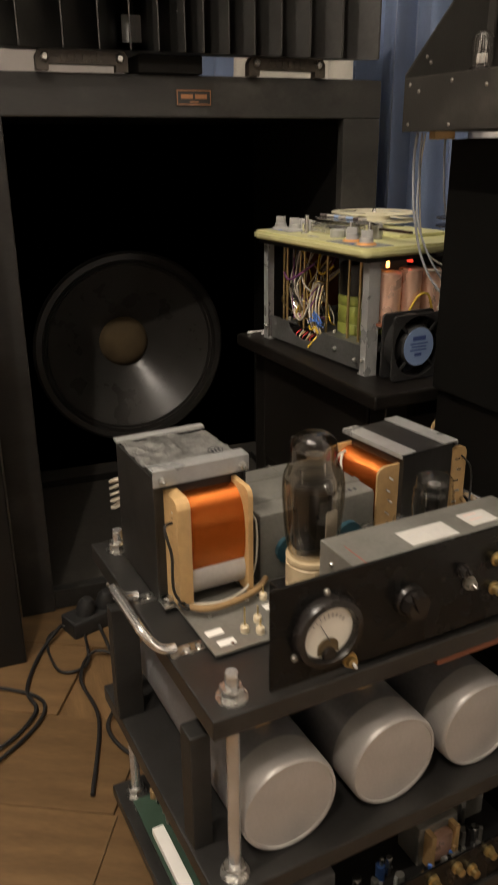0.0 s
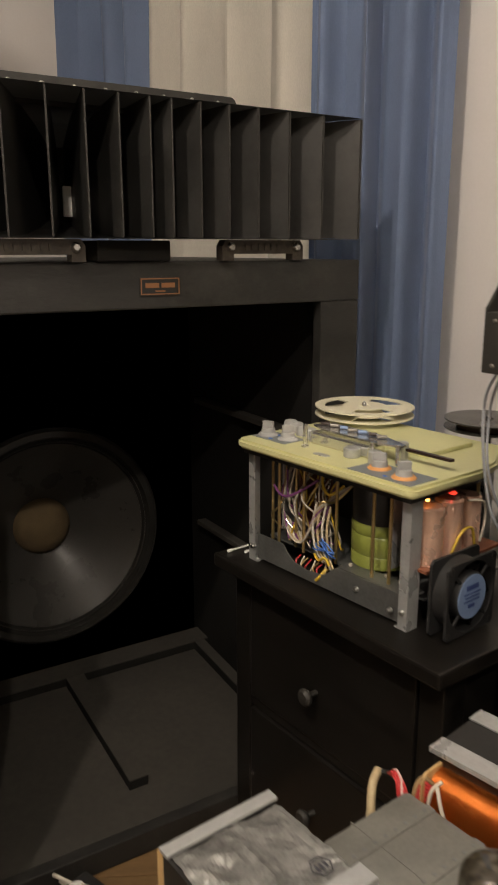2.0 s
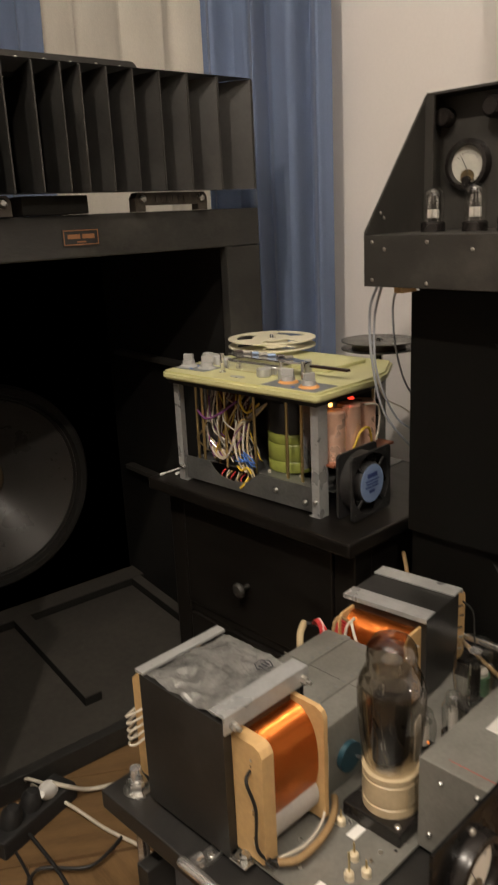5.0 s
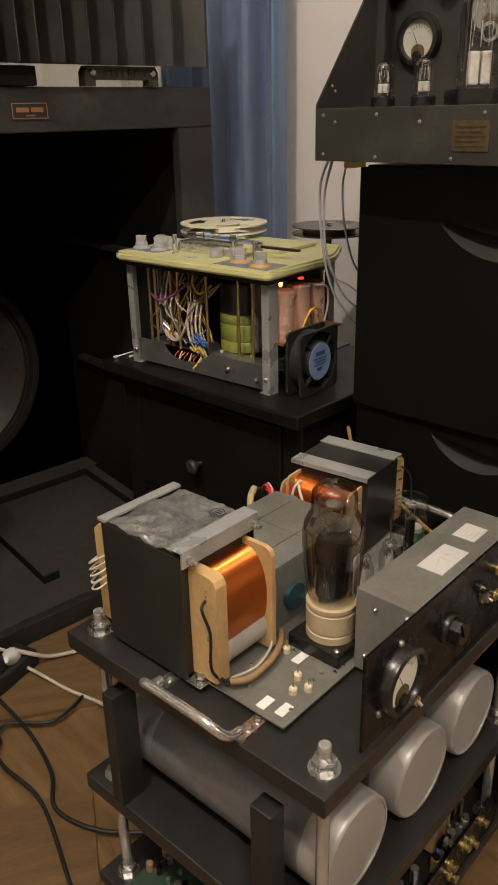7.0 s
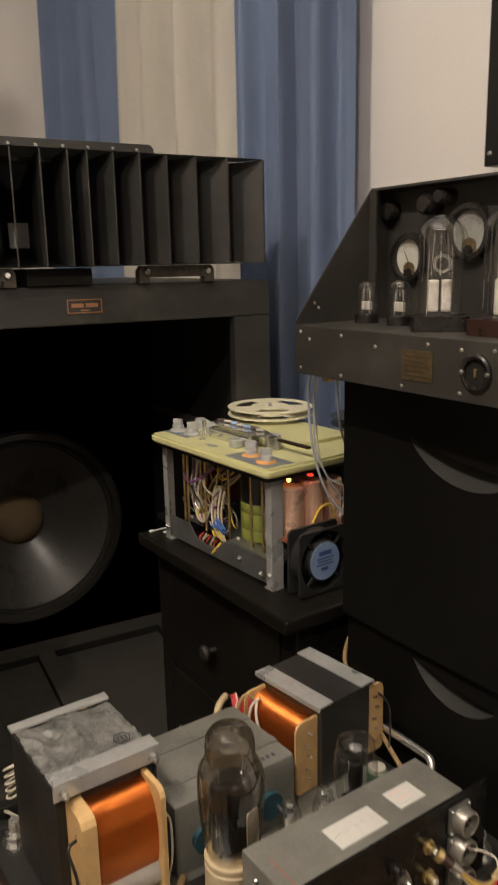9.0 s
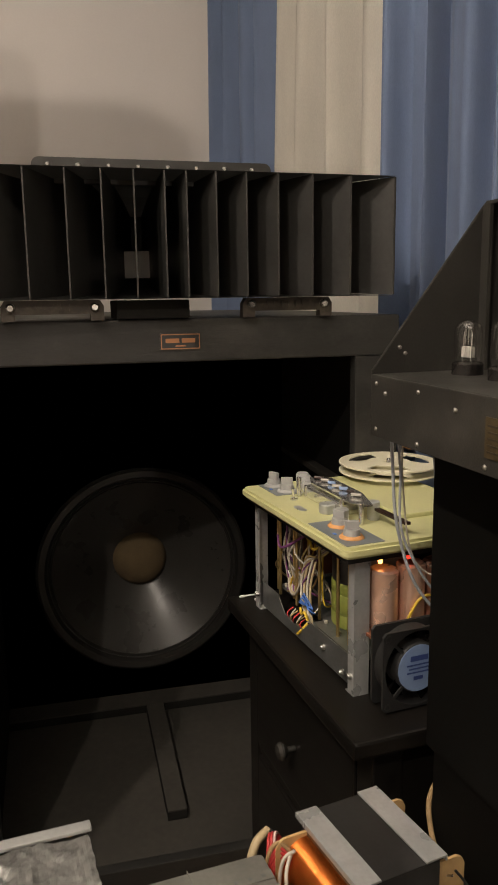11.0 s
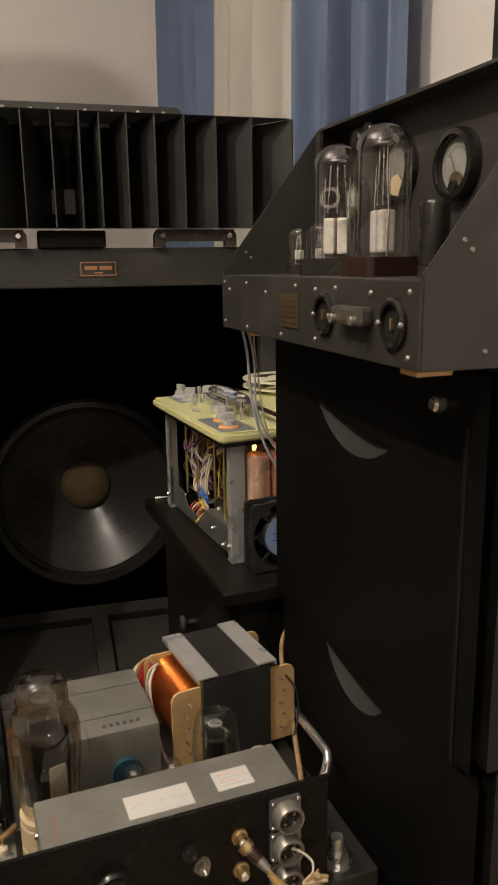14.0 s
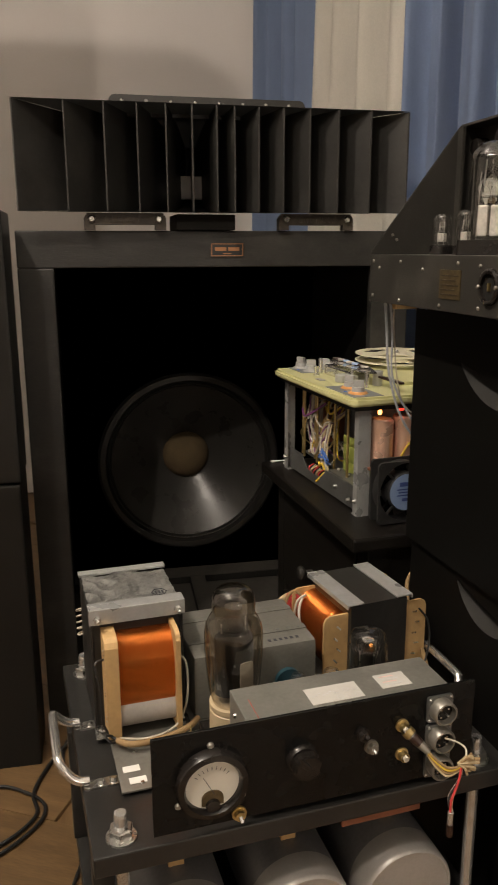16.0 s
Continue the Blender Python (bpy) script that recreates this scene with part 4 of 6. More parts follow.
M_SCOOP = mat("grey_matt_scoop", (0.017, 0.0165, 0.015), 0.8, vary=0.15, scale=20, bump=0.03)
for nm, z0, z1, pts in (("upper_body", 0.582, 0.903, ((0.114, 0.846), (0.198, 0.801), (0.268, 0.824), 0.004)), ("lower_body", -0.006, 0.578, ((0.120, 0.566), (0.192, 0.524), (0.248, 0.550), 0.003))):
    bd = part(nm, box(0, 0.40, 0.050, 0.38, z0, z1, 0.004), M_TOWER, tw)
    lower, upper = crescent(*pts)
    part("front_board", board_with_hole(0.40, z0 + 0.001, z1 - 0.001, lower + upper, 0.016), M_TOWER, bd)
    for x0, x1, za, zb in ((0, 0.02, z0, z1), (0.38, 0.40, z0, z1), (0.02, 0.38, z0, z0 + 0.012), (0.02, 0.38, z1 - 0.012, z1)):
        part("edge_board", box(x0, x1, 0.0165, 0.050, za, zb), M_TOWER, bd)
    sc = bmesh.new()
    rows = []
    for f in (0.0, 0.35, 0.7, 1.0):
        rows.append([sc.verts.new((x, 0.0005 + 0.034 * f ** 0.8, z + f * 0.75 * (max(pts[0][1], pts[2][1]) + 0.006 - z))) for x, z in lower])
    for p, q in zip(rows, rows[1:]):
        for k in range(len(p) - 1):
            sc.faces.new((p[k], p[k + 1], q[k + 1], q[k]))
    part("scoop", sc, M_SCOOP, bd, "grey satin hand scoop", smooth=True)
    if nm == "lower_body":
        bd.matrix_local = pose(0, 0.010, 0)
part("thumb_screw", lathe([(0, 0), (0.006, 0), (0.0065, 0.003), (0.0065, 0.008), (0.0045, 0.0105), (0, 0.0105)], 20, pose(0.342, 0, 0.875, 90)), M_CHROME, tw, smooth=True)
part("side_trim", box(0.374, 0.378, -0.0015, 0.0, 0.582, 0.86), M_TOWER, tw)

# preamplifier with sloping cheeks
pa = thing("valve_preamplifier", pose(0.562, 0.905, 0.917, 0, 0, -86.1), "black wrinkle-painted valve preamplifier with sloping side cheeks", "preamplifier")
PW = 0.438
part("front_box", box(0, PW, 0, 0.004, 0, 0.060, 0.001), M_PREAMP, pa)
part("deck", box(0.0, PW, 0.004, 0.27, 0.056, 0.060, 0.0005), M_PREAMP, pa)
part("bottom", box(0.0, PW, 0.004, 0.27, 0.0, 0.003), M_PREAMP, pa)
part("rear", box(0.0, PW, 0.27, 0.273, 0, 0.060), M_PREAMP, pa)
for x0 in (-0.002, PW - 0.001):
    part("cheek", prism([(0.001, 0), (0.275, 0), (0.275, 0.225), (0.124, 0.225), (0.120, 0.221), (0.001, 0.064)], 0, 0.003, pose(x0, 0, 0) @ Matrix(((0, 0, 1, 0), (1, 0, 0, 0), (0, 1, 0, 0), (0, 0, 0, 1))), bevel=0.0008), M_PREAMP, pa, "sloping side cheek")
part("meter_panel", box(0.001, PW - 0.001, 0.152, 0.155, 0.060, 0.221), M_PREAMP, pa)
part("roof", box(0.001, PW - 0.001, 0.122, 0.275, 0.221, 0.2245, 0.0008), M_PREAMP, pa)
for sx, x in ((1, 0.001), (-1, PW - 0.001)):
    part("cheek_lip", box(min(x, x + sx * 0.012), max(x, x + sx * 0.012), 0.118, 0.122, 0.060, 0.2205), M_PREAMP, pa)


def dial(parent, x, y, z, r, card=None):
    """A round panel meter: bezel, scale, lower mask, pointer and glass, its face towards -y."""
    at = pose(x, y, z, 90)
    b = part("meter", lathe([(r, -0.001), (r, 0.007), (r * 0.95, 0.011), (r * 0.80, 0.012), (r * 0.74, 0.0085), (r * 0.74, 0.003)], 44, at), M_BAKELITE, parent, "round black panel meter", smooth=True)
    part("scale", lathe([(0, 0.0045), (r * 0.745, 0.0045), (r * 0.745, 0.003), (0, 0.003)], 36, at), card or M_IVORYFACE, b, "ivory meter scale")
    part("window", prism([(r * 0.30 * math.cos(radians(a)), -r * 0.42 + r * 0.24 * math.sin(radians(a))) for a in range(0, 181, 15)] + [(-r * 0.30, -r * 0.62), (r * 0.30, -r * 0.62)], 0.0046, 0.006, at), M_DIALGOLD, b)
    part("boss", lathe([(0, 0.010), (r * 0.18, 0.0095), (r * 0.2, 0.006), (0, 0.006)], 20, at @ pose(0, -r * 0.62, 0)), M_BAKELITE, b, smooth=True)
    part("pointer", box(-0.0003, 0.0003, -r * 0.1, r * 0.55, 0.0062, 0.0066), M_INK, b).matrix_local = at @ pose(0, -r * 0.2, 0, 0, 0, 28)
    for k in range(9):
        a = radians(140 - 12.5 * k)
        part("tick", box(-0.0003, 0.0003, r * 0.52, r * 0.62, 0.0046, 0.0049), M_INK, b).matrix_local = at @ pose(0, -r * 0.1, 0, 0, 0, math.degrees(a) - 90)
    return b


M_DIALGOLD = mat("dim_gold_movement", (0.11, 0.08, 0.04), 0.4, metal=0.4, vary=0.5, scale=150)
M_IVORYFACE = mat("ivory_dial_card", (0.66, 0.63, 0.55), 0.6, vary=0.05, scale=30, bump=0.0)
# darker cards put the shade under the preamplifier roof into the dial colour
M_SHADEDCARD = mat("shaded_dial_card", (0.21, 0.21, 0.19), 0.6, vary=0.25, scale=40, bump=0.0)
dial(pa, 0.045, 0.152, 0.138, 0.031, mat("part_shaded_dial_card", (0.40, 0.39, 0.34), 0.6, vary=0.2, scale=40, bump=0.0))
dial(pa, 0.142, 0.152, 0.165, 0.034, M_SHADEDCARD)
dial(pa, 0.249, 0.152, 0.157, 0.032, M_SHADEDCARD)
part("panel_knob", lathe([(0.012, 0), (0.012, 0.012), (0.010, 0.016), (0, 0.016)], 24, pose(0.012, 0.152, 0.196, 90)), M_BAKELITE, pa, smooth=True)
part("top_terminal", lathe([(0.013, 0), (0.013, 0.02), (0.009, 0.026), (0, 0.026)], 24, pose(0.085, 0.152, 0.200, 90)), M_BAKELITE, pa, smooth=True)
part("top_terminal", lathe([(0.010, 0), (0.010, 0.02), (0.007, 0.024), (0, 0.024)], 24, pose(0.108, 0.152, 0.207, 90)), M_BAKELITE, pa, smooth=True)
# front fittings
M_PLATEPRINT = mat("worn_plate_print", (0.05, 0.036, 0.02), 0.5, metal=0.3, vary=0.4, scale=200)
tagplate = part("data_plate", box(0.190, 0.234, -0.0012, -0.0001, 0.014, 0.045), mat("tarnished_brass", (0.10, 0.074, 0.036), 0.45, metal=0.5, vary=0.4, scale=120), pa, "tarnished brass data plate")
for k in range(5):
    part("print", box(0.194, 0.230 - 0.006 * (k % 2), -0.0018, -0.0012, 0.018 + 0.005 * k, 0.0195 + 0.005 * k), M_PLATEPRINT, tagplate)
for x in (0.290, 0.405):
    rg = part("socket", lathe([(0.0182, 0), (0.0182, 0.003), (0.016, 0.0045), (0.0135, 0.004), (0.0135, -0.001)], 32, pose(x, 0, 0.030, 90)), M_BAKELITE, pa, "round black bakelite socket", smooth=True)
    part("well", lathe([(0, 0.0005), (0.0135, 0.0005), (0.0135, 0.0), (0, 0.0)], 24, pose(x, 0, 0.030, 90)), M_INSIDE, rg)
    part("blade", box(x - 0.0012, x + 0.0012, -0.0035, -0.0005, 0.026, 0.034, 0.0004), M_BRASS, rg)
    for sx in (-0.017, 0.017):
        bolt(rg, (x + sx * 0.92, -0.0038, 0.030), 0.0024, 0.002, TO_FRONT, "screw", M_DULL)
M_FUSE = mat("grimy_grey_plastic", (0.06, 0.054, 0.044), 0.4, vary=0.3, scale=60)
part("fuse_holder", box(0.325, 0.375, -0.012, -0.0002, 0.026, 0.040, 0.003), M_FUSE, pa, "dark grey fuse holder")
for x in (0.333, 0.367):
    part("terminal", rod((x, -0.016, 0.030), (x, -0.008, 0.030), 0.0035, 12), M_DULL, pa, smooth=True)
for x, z in ((0.012, 0.052), (0.030, 0.044), (0.012, 0.008), (0.09, 0.052), (0.148, 0.044), (0.226, 0.052), (0.27, 0.050), (0.31, 0.052), (0.37, 0.05), (0.425, 0.052), (0.425, 0.008), (0.27, 0.008), (0.19, 0.006), (0.09, 0.006)):
    bolt(pa, (x, 0, z), 0.0023, 0.0016, TO_FRONT, "screw", M_DULL)
for y, z in ((0.03, 0.085), (0.036, 0.079), (0.05, 0.012)):
    for x, mm in ((0.001, pose(0, 0, 0, 0, 90, 0)), (PW + 0.002, pose(0, 0, 0, 0, 90, 0))):
        bolt(pa, (x, y, z), 0.0021, 0.0015, mm, "screw", M_DULL)
for x, fw in ((0.035, 0.006), (0.392, 0.012)):
    part("foot", box(x - fw, x + fw, 0.02, 0.05, -0.009, 0.0, 0.001), M_CARD, pa, "small wooden foot")
    part("foot", box(x - 0.015, x + 0.015, 0.22, 0.25, -0.009, 0.0, 0.001), M_CARD, pa, "small wooden foot")


M_FAINTWHITE = mat("worn_white_print", (0.40, 0.39, 0.36), 0.6, vary=0.4, scale=300)
M_ANODE = mat("grey_anode_sheet", (0.66, 0.63, 0.58), 0.4, metal=0.3, vary=0.3, scale=90)


def straight_valve(name, parent_pose, r, h, base_h, base_mat, label, mark=False, dark=False, square=False):
    v = thing(name, parent_pose, label, "vacuum tube")
    if square:
        part("base", prism(rounded(-r * 1.25, r * 1.25, -r * 1.15, r * 1.15, r * 0.3), 0, base_h), base_mat, v, "moulded bakelite base")
    else:
        part("base", lathe([(0, 0), (r * 1.12, 0), (r * 1.12, base_h * 0.85), (r * 0.95, base_h), (0, base_h)], 28), base_mat, v, smooth=True)
    prof = [(r * 0.9, base_h)] + [(r * 0.98, base_h + 0.004), (r, base_h + 0.012), (r, base_h + h - r * 0.9)] + [(r * math.cos(radians(a)), base_h + h - r * 0.9 + r * 0.9 * math.sin(radians(a))) for a in (20, 40, 60, 75)] + [(0, base_h + h)]
    g = part("bulb", lathe(prof, 32), M_GLASS, v, "clear glass bulb", smooth=True)
    g.visible_shadow = False
    if dark:
        part("anode", lathe([(0, base_h), (r * 1.02, base_h), (r * 1.02, base_h + h - 0.002), (r * 0.9, base_h + h + 0.0005), (0, base_h + h + 0.0005)], 28), M_PLATE_DARK, v, smooth=True)
    else:
        for sx in (-1, 1):
            part("anode", box(min(sx * r * 0.05, sx * r * 0.50), max(sx * r * 0.05, sx * r * 0.50), -r * 0.25, r * 0.25, base_h + 0.004, base_h + h * 0.36, r * 0.08), M_ANODE, v, "grey metal anode plate")
            part("support_wire", rod((sx * r * 0.55, -r * 0.1, base_h), (sx * r * 0.5, 0, base_h + h * 0.7), 0.0006, 6), M_CHROME, v)
        part("mica", lathe([(0, 0), (r * 0.8, 0), (r * 0.8, 0.001), (0, 0.001)], 20, pose(0, 0, base_h + h * 0.44)), M_GLASS, v)
        for sx in (-0.4, 0, 0.4):
            part("support_wire", rod((sx * r, 0, base_h + h * 0.4), (sx * r * 0.7, 0, base_h + h * 0.82), 0.0007, 6), M_ZINC, v)
        part("getter", lathe([(0, 0), (r * 0.35, 0.001), (r * 0.35, 0.002), (0, 0.003)], 16, pose(0, 0, base_h + h * 0.84)), M_CHROME, v)
    if mark:
        for rr in (0.0088, 0.0070):
            part("printed_ring", lathe([(rr, 0), (rr + 0.0007, 0), (rr + 0.0007, 0.0003), (rr, 0.0003)], 28, pose(0, -r - 0.0002, base_h + h * 0.52, 90)), M_FAINTWHITE, v)
    return v


PRE = pa.matrix_world
straight_valve("preamp_valve", PRE @ pose(0.042, 0.08, 0.060), 0.0132, 0.040, 0.012, M_BAKELITE, "small clear glass valve in black base")
straight_valve("preamp_valve", PRE @ pose(0.100, 0.08, 0.060), 0.0132, 0.042, 0.012, M_BAKELITE, "small clear glass valve in black base")
big1 = straight_valve("power_valve", PRE @ pose(0.180, 0.062, 0.060, 0, 0, 48), 0.0240, 0.105, 0.016, M_BAKELITE, "tall clear glass valve with white ring mark", mark=True, square=True)
big2 = straight_valve("power_valve", PRE @ pose(0.270, 0.062, 0.060), 0.0240, 0.109, 0.016, M_BROWNBAKE, "tall clear glass valve on brown base with paper tag", square=True)
part("paper_tag", prism([(0.0, 0.0), (0.006, -0.002), (0.009, 0.010), (0.005, 0.016), (0.0, 0.012)], 0, 0.0006, pose(0.0240, -0.006, 0.066, 90, 0, 48)), M_CREAM, big2, "cream paper tag")
straight_valve("metal_valve", PRE @ pose(0.356, 0.06, 0.060), 0.0112, 0.047, 0.009, M_BAKELITE, "small blackened valve beside the tall valves", dark=True)

# leads hanging from the preamplifier
for k, pts in enumerate(([(0.585, 0.905, 0.915), (0.598, 0.93, 0.88), (0.606, 0.932, 0.81), (0.635, 0.935, 0.735), (0.70, 0.93, 0.665)],
                         [(0.592, 0.905, 0.915), (0.607, 0.93, 0.87), (0.612, 0.93, 0.80), (0.66, 0.935, 0.725), (0.72, 0.93, 0.69)],
                         [(0.63, 0.91, 0.915), (0.648, 0.935, 0.88), (0.656, 0.935, 0.82), (0.69, 0.94, 0.76), (0.74, 0.935, 0.73)])):
    tagged(part("signal_lead", hose(pts, 0.0015 if k else 0.0018, 8, 8), M_WIREGREY, smooth=True), "thin grey-blue signal lead hanging in the gap", "cable", "signal leads")
tagged(part("signal_lead", hose([(0.60, 0.91, 0.915), (0.612, 0.935, 0.86), (0.63, 0.94, 0.77), (0.68, 0.94, 0.735), (0.73, 0.935, 0.70)], 0.0011, 6, 8), M_WIREWHITE, smooth=True), "thin white signal lead hanging in the gap", "cable", "signal leads")

# dark panel hung on the side wall
hp = thing("wall_speaker", pose(1.128, 0.991, 1.186), "black panel speaker hung on the wall", "loudspeaker")
part("body", box(-0.175, 0, -0.6, 0, 0, 0.7, 0.003), M_TOWER, hp)
bolt(hp, (-0.175, -0.012, 0.018), 0.004, 0.003, pose(0, 0, 0, 0, -90, 0))

# ---- the amplifier rack ----
RACK = pose(0.197, 0.545, 0.0145, 0, 0, 6.2)
rk = thing("amplifier_rack", RACK, "three-tier black plate rack on threaded steel rods", "equipment rack")
PU0, PU1, PV0, PV1 = -0.026, 0.424, -0.024, 0.338
for nm, z0, z1 in (("top_shelf", 0.403, 0.425), ("middle_shelf", 0.190, 0.212), ("bottom_shelf", 0.022, 0.040)):
    part(nm, box(PU0, PU1, PV0, PV1, z0, z1, 0.002), M_BLACKMETAL, rk)
M_ROD = mat("bright_zinc_rod", (0.68, 0.68, 0.67), 0.18, metal=0.75, vary=0.1, scale=50, bump=0.03)
for u, v in ((0.003, -0.002), (0, 0.309), (0.391, -0.002), (0.396, 0.309)):
    rd = part("threaded_rod", lathe([(0, -0.0145), (0.0068, -0.0145), (0.0068, 0.20)] + [(0.0067 - 0.0004 * (k % 2), 0.20 + 0.0017 * k) for k in range(148)] + [(0.0058, 0.4525), (0, 0.4525)], 14, pose(u, v, 0)), M_ROD, rk, "zinc-plated threaded rod", smooth=True)
    for z in (0.425, 0.040, 0.212):
        part("washer", lathe([(0.0068, z), (0.015, z), (0.015, z + 0.002), (0.0068, z + 0.002)], 20, pose(u, v, 0)), M_ZINC, rd, smooth=True)
        part("nut", lathe([(0.0068, z + 0.002), (0.012, z + 0.002), (0.012, z + 0.0105), (0.011, z + 0.012), (0.0068, z + 0.012)], 6, pose(u, v, 0, 0, 0, 17)), M_ZINC, rd)
for sx, u, v0, v1, reach in ((-1, PU0, 0.080, 0.188, 0.022), (1, PU1, 0.100, 0.226, 0.015)):
    hd = part("handle", hose([(u - sx * 0.008, v1, 0.4325), (u + sx * 0.002, v1, 0.434), (u + sx * reach * 0.5, v1 - 0.002, 0.440), (u + sx * reach * 0.9, v1 - 0.008, 0.452), (u + sx * reach, v1 - 0.022, 0.456), (u + sx * reach, v0 + 0.022, 0.456), (u + sx * reach * 0.9, v0 + 0.008, 0.452), (u + sx * reach * 0.5, v0 + 0.002, 0.440), (u + sx * 0.002, v0, 0.434), (u - sx * 0.008, v0, 0.4325)], 0.0050, 12, 5), M_CHROME, rk, "bent chrome carrying handle", smooth=True)
    for v in (v0, v1):
        cl = part("clamp", prism(rounded(min(u - sx * 0.002, u - sx * 0.040), max(u - sx * 0.002, u - sx * 0.040), v - 0.007, v + 0.007, 0.004), 0.425, 0.4275), M_ZINC, hd)
        for k in (0.020, 0.033):
            bolt(cl, (u - sx * k, v, 0.4275), 0.0042, 0.0035)


def amp(name, u, v, z, label, category, rz=0.0, group=""):
    return thing(name, RACK @ pose(u, v, z, 0, 0, rz), label, category, group)


M_FADEDRED = mat("faded_red_print", (0.66, 0.47, 0.43), 0.7, vary=0.1)
M_FAINT = mat("faint_grey_print", (0.52, 0.52, 0.52), 0.7, vary=0.1)

# chassis tray, box and front panel
tray = amp("chassis_plate", 0, 0, 0.425, "thin grey aluminium chassis plate", "chassis")
part("sheet", box(0.012, 0.39, 0.052, 0.30, 0.004, 0.006), M_GREYPAINT, tray)
for u, v in ((0.02, 0.06), (0.38, 0.06), (0.02, 0.29), (0.38, 0.29)):
    part("spacer", rod((u, v, 0), (u, v, 0.004), 0.004, 10), M_ZINC, tray)
fp = amp("front_panel", 0, -0.022, 0.428, "glossy black control panel with meter and knobs", "control panel")
part("panel_sheet", box(0.031, 0.371, 0, 0.003, 0.005, 0.109, 0.0008), M_PANEL, fp)
bx = amp("driver_chassis", 0, 0, 0.431, "grey metal chassis box with paper labels", "chassis")
part("cover", box(0.127, 0.349, -0.017, 0.053, 0, 0.096, 0.0015), M_GREYPAINT, bx)
l1 = part("label", box(0.199, 0.256, -0.001, 0.028, 0.0961, 0.0967), M_PAPER, bx, "white paper label with faint print")
l2 = part("label", box(0.279, 0.313, 0.005, 0.031, 0.0961, 0.0967), M_PAPER, bx, "white paper label with red print")
for k in range(6):
    part("print", box(0.203 + 0.004 * k, 0.2055 + 0.004 * k, 0.012 + 0.002 * (k % 3), 0.0135 + 0.002 * (k % 3), 0.0967, 0.0970), M_FAINT, l1)
for k in range(6):
    x, y = 0.231 + 0.010 * (k % 3), 0.005 + 0.011 * (k // 3)
    part("print", lathe([(0.0032, 0), (0.0037, 0), (0.0037, 0.0003), (0.0032, 0.0003)], 16, pose(x, y, 0.0967)), M_FAINT, l1)
for k in range(4):
    part("print", box(0.284, 0.304 - 0.004 * (k % 2), 0.010 + 0.005 * k, 0.0115 + 0.005 * k, 0.0967, 0.0970), M_FADEDRED if k % 2 else M_FAINT, l2)
part("pencil_line", box(0.140, 0.1406, -0.016, 0.03, 0.0961, 0.0963), M_REDINK, bx)
for y, z in ((0.03, 0.08), (-0.005, 0.085), (0.04, 0.02)):
    bolt(bx, (0.127, y, z), 0.003, 0.003, pose(0, 0, 0, 0, -90, 0))

for u, v, h in ((0.055, 0.075, 0.022), (0.075, 0.085, 0.012), (0.10, 0.12, 0.010), (0.068, 0.066, 0.010)):
    tp = part("terminal", lathe([(0, 0.006), (0.0045, 0.006), (0.0045, 0.012), (0.0028, 0.014), (0, 0.014)], 14, pose(u, v, 0)), M_IVORY, tray, "ivory insulated terminal", smooth=True)
    part("pin", rod((u, v, 0.014), (u, v, 0.006 + h + 0.006), 0.0009, 8), M_BRASS, tp)
for u, v in ((0.018, 0.082), (0.022, 0.062), (0.092, 0.098)):
    part("paper_label", box(u, u + 0.018, v, v + 0.010, 0.0061, 0.0066), M_WHITE, tray)
for u in range(7):
    for v in (0.062, 0.115):
        part("screw", lathe([(0, 0.0075), (0.0018, 0.0075), (0.0025, 0.006), (0, 0.006)], 8, pose(0.035 + 0.012 * u + 0.05 * (u % 2), v + 0.01 * (u % 3), 0)), M_ZINC, tray)

# front panel fittings, facing the front
dial(fp, 0.087, 0.0, 0.054, 0.0355)
for x, z in ((0.087, 0.0925), (0.055, 0.034), (0.118, 0.033)):
    bolt(fp, (x, 0, z), 0.0036, 0.003, TO_FRONT, "screw", M_DULL)
kn = part("selector_knob", prism([(0.0140 * math.cos(2 * math.pi * k / 8 + 0.2), 0.0140 * math.sin(2 * math.pi * k / 8 + 0.2)) for k in range(8)], 0.006, 0.018, pose(0.179, 0, 0.058, 90), bevel=0.0015), M_BAKELITE, fp, "faceted black selector knob")
part("skirt", lathe([(0, 0), (0.0165, 0), (0.0165, 0.003), (0.0145, 0.006), (0, 0.006)], 32, pose(0.179, 0, 0.058, 90)), M_BAKELITE, kn, smooth=True)
part("pointer", prism([(-0.004, 0), (0.004, 0), (0.0, 0.022)], 0.018, 0.021, pose(0.179, 0, 0.058, 90, 0, 0) @ pose(0, 0, 0, 0, 0, 35)), M_BAKELITE, kn)


def small_switch(x, z, ring, lever, tilt):
    s = part("switch", lathe([(0, 0), (0.0075, 0), (0.0075, 0.003), (0.0055, 0.003), (0.005, 0.008), (0, 0.008)], 18, pose(x, 0, z, 90)), ring, fp, smooth=True)
    part("lever", rod((x, -0.007, z), (x + 0.001, -0.0115, z + tilt * 0.5), 0.0022, 10), lever, s, smooth=True)


small_switch(0.253, 0.056, M_DULL, M_CHROME, -0.004)
small_switch(0.243, 0.072, M_BAKELITE, M_BAKELITE, 0.006)
small_switch(0.114, 0.013, M_BRASS, M_CHROME, -0.008)
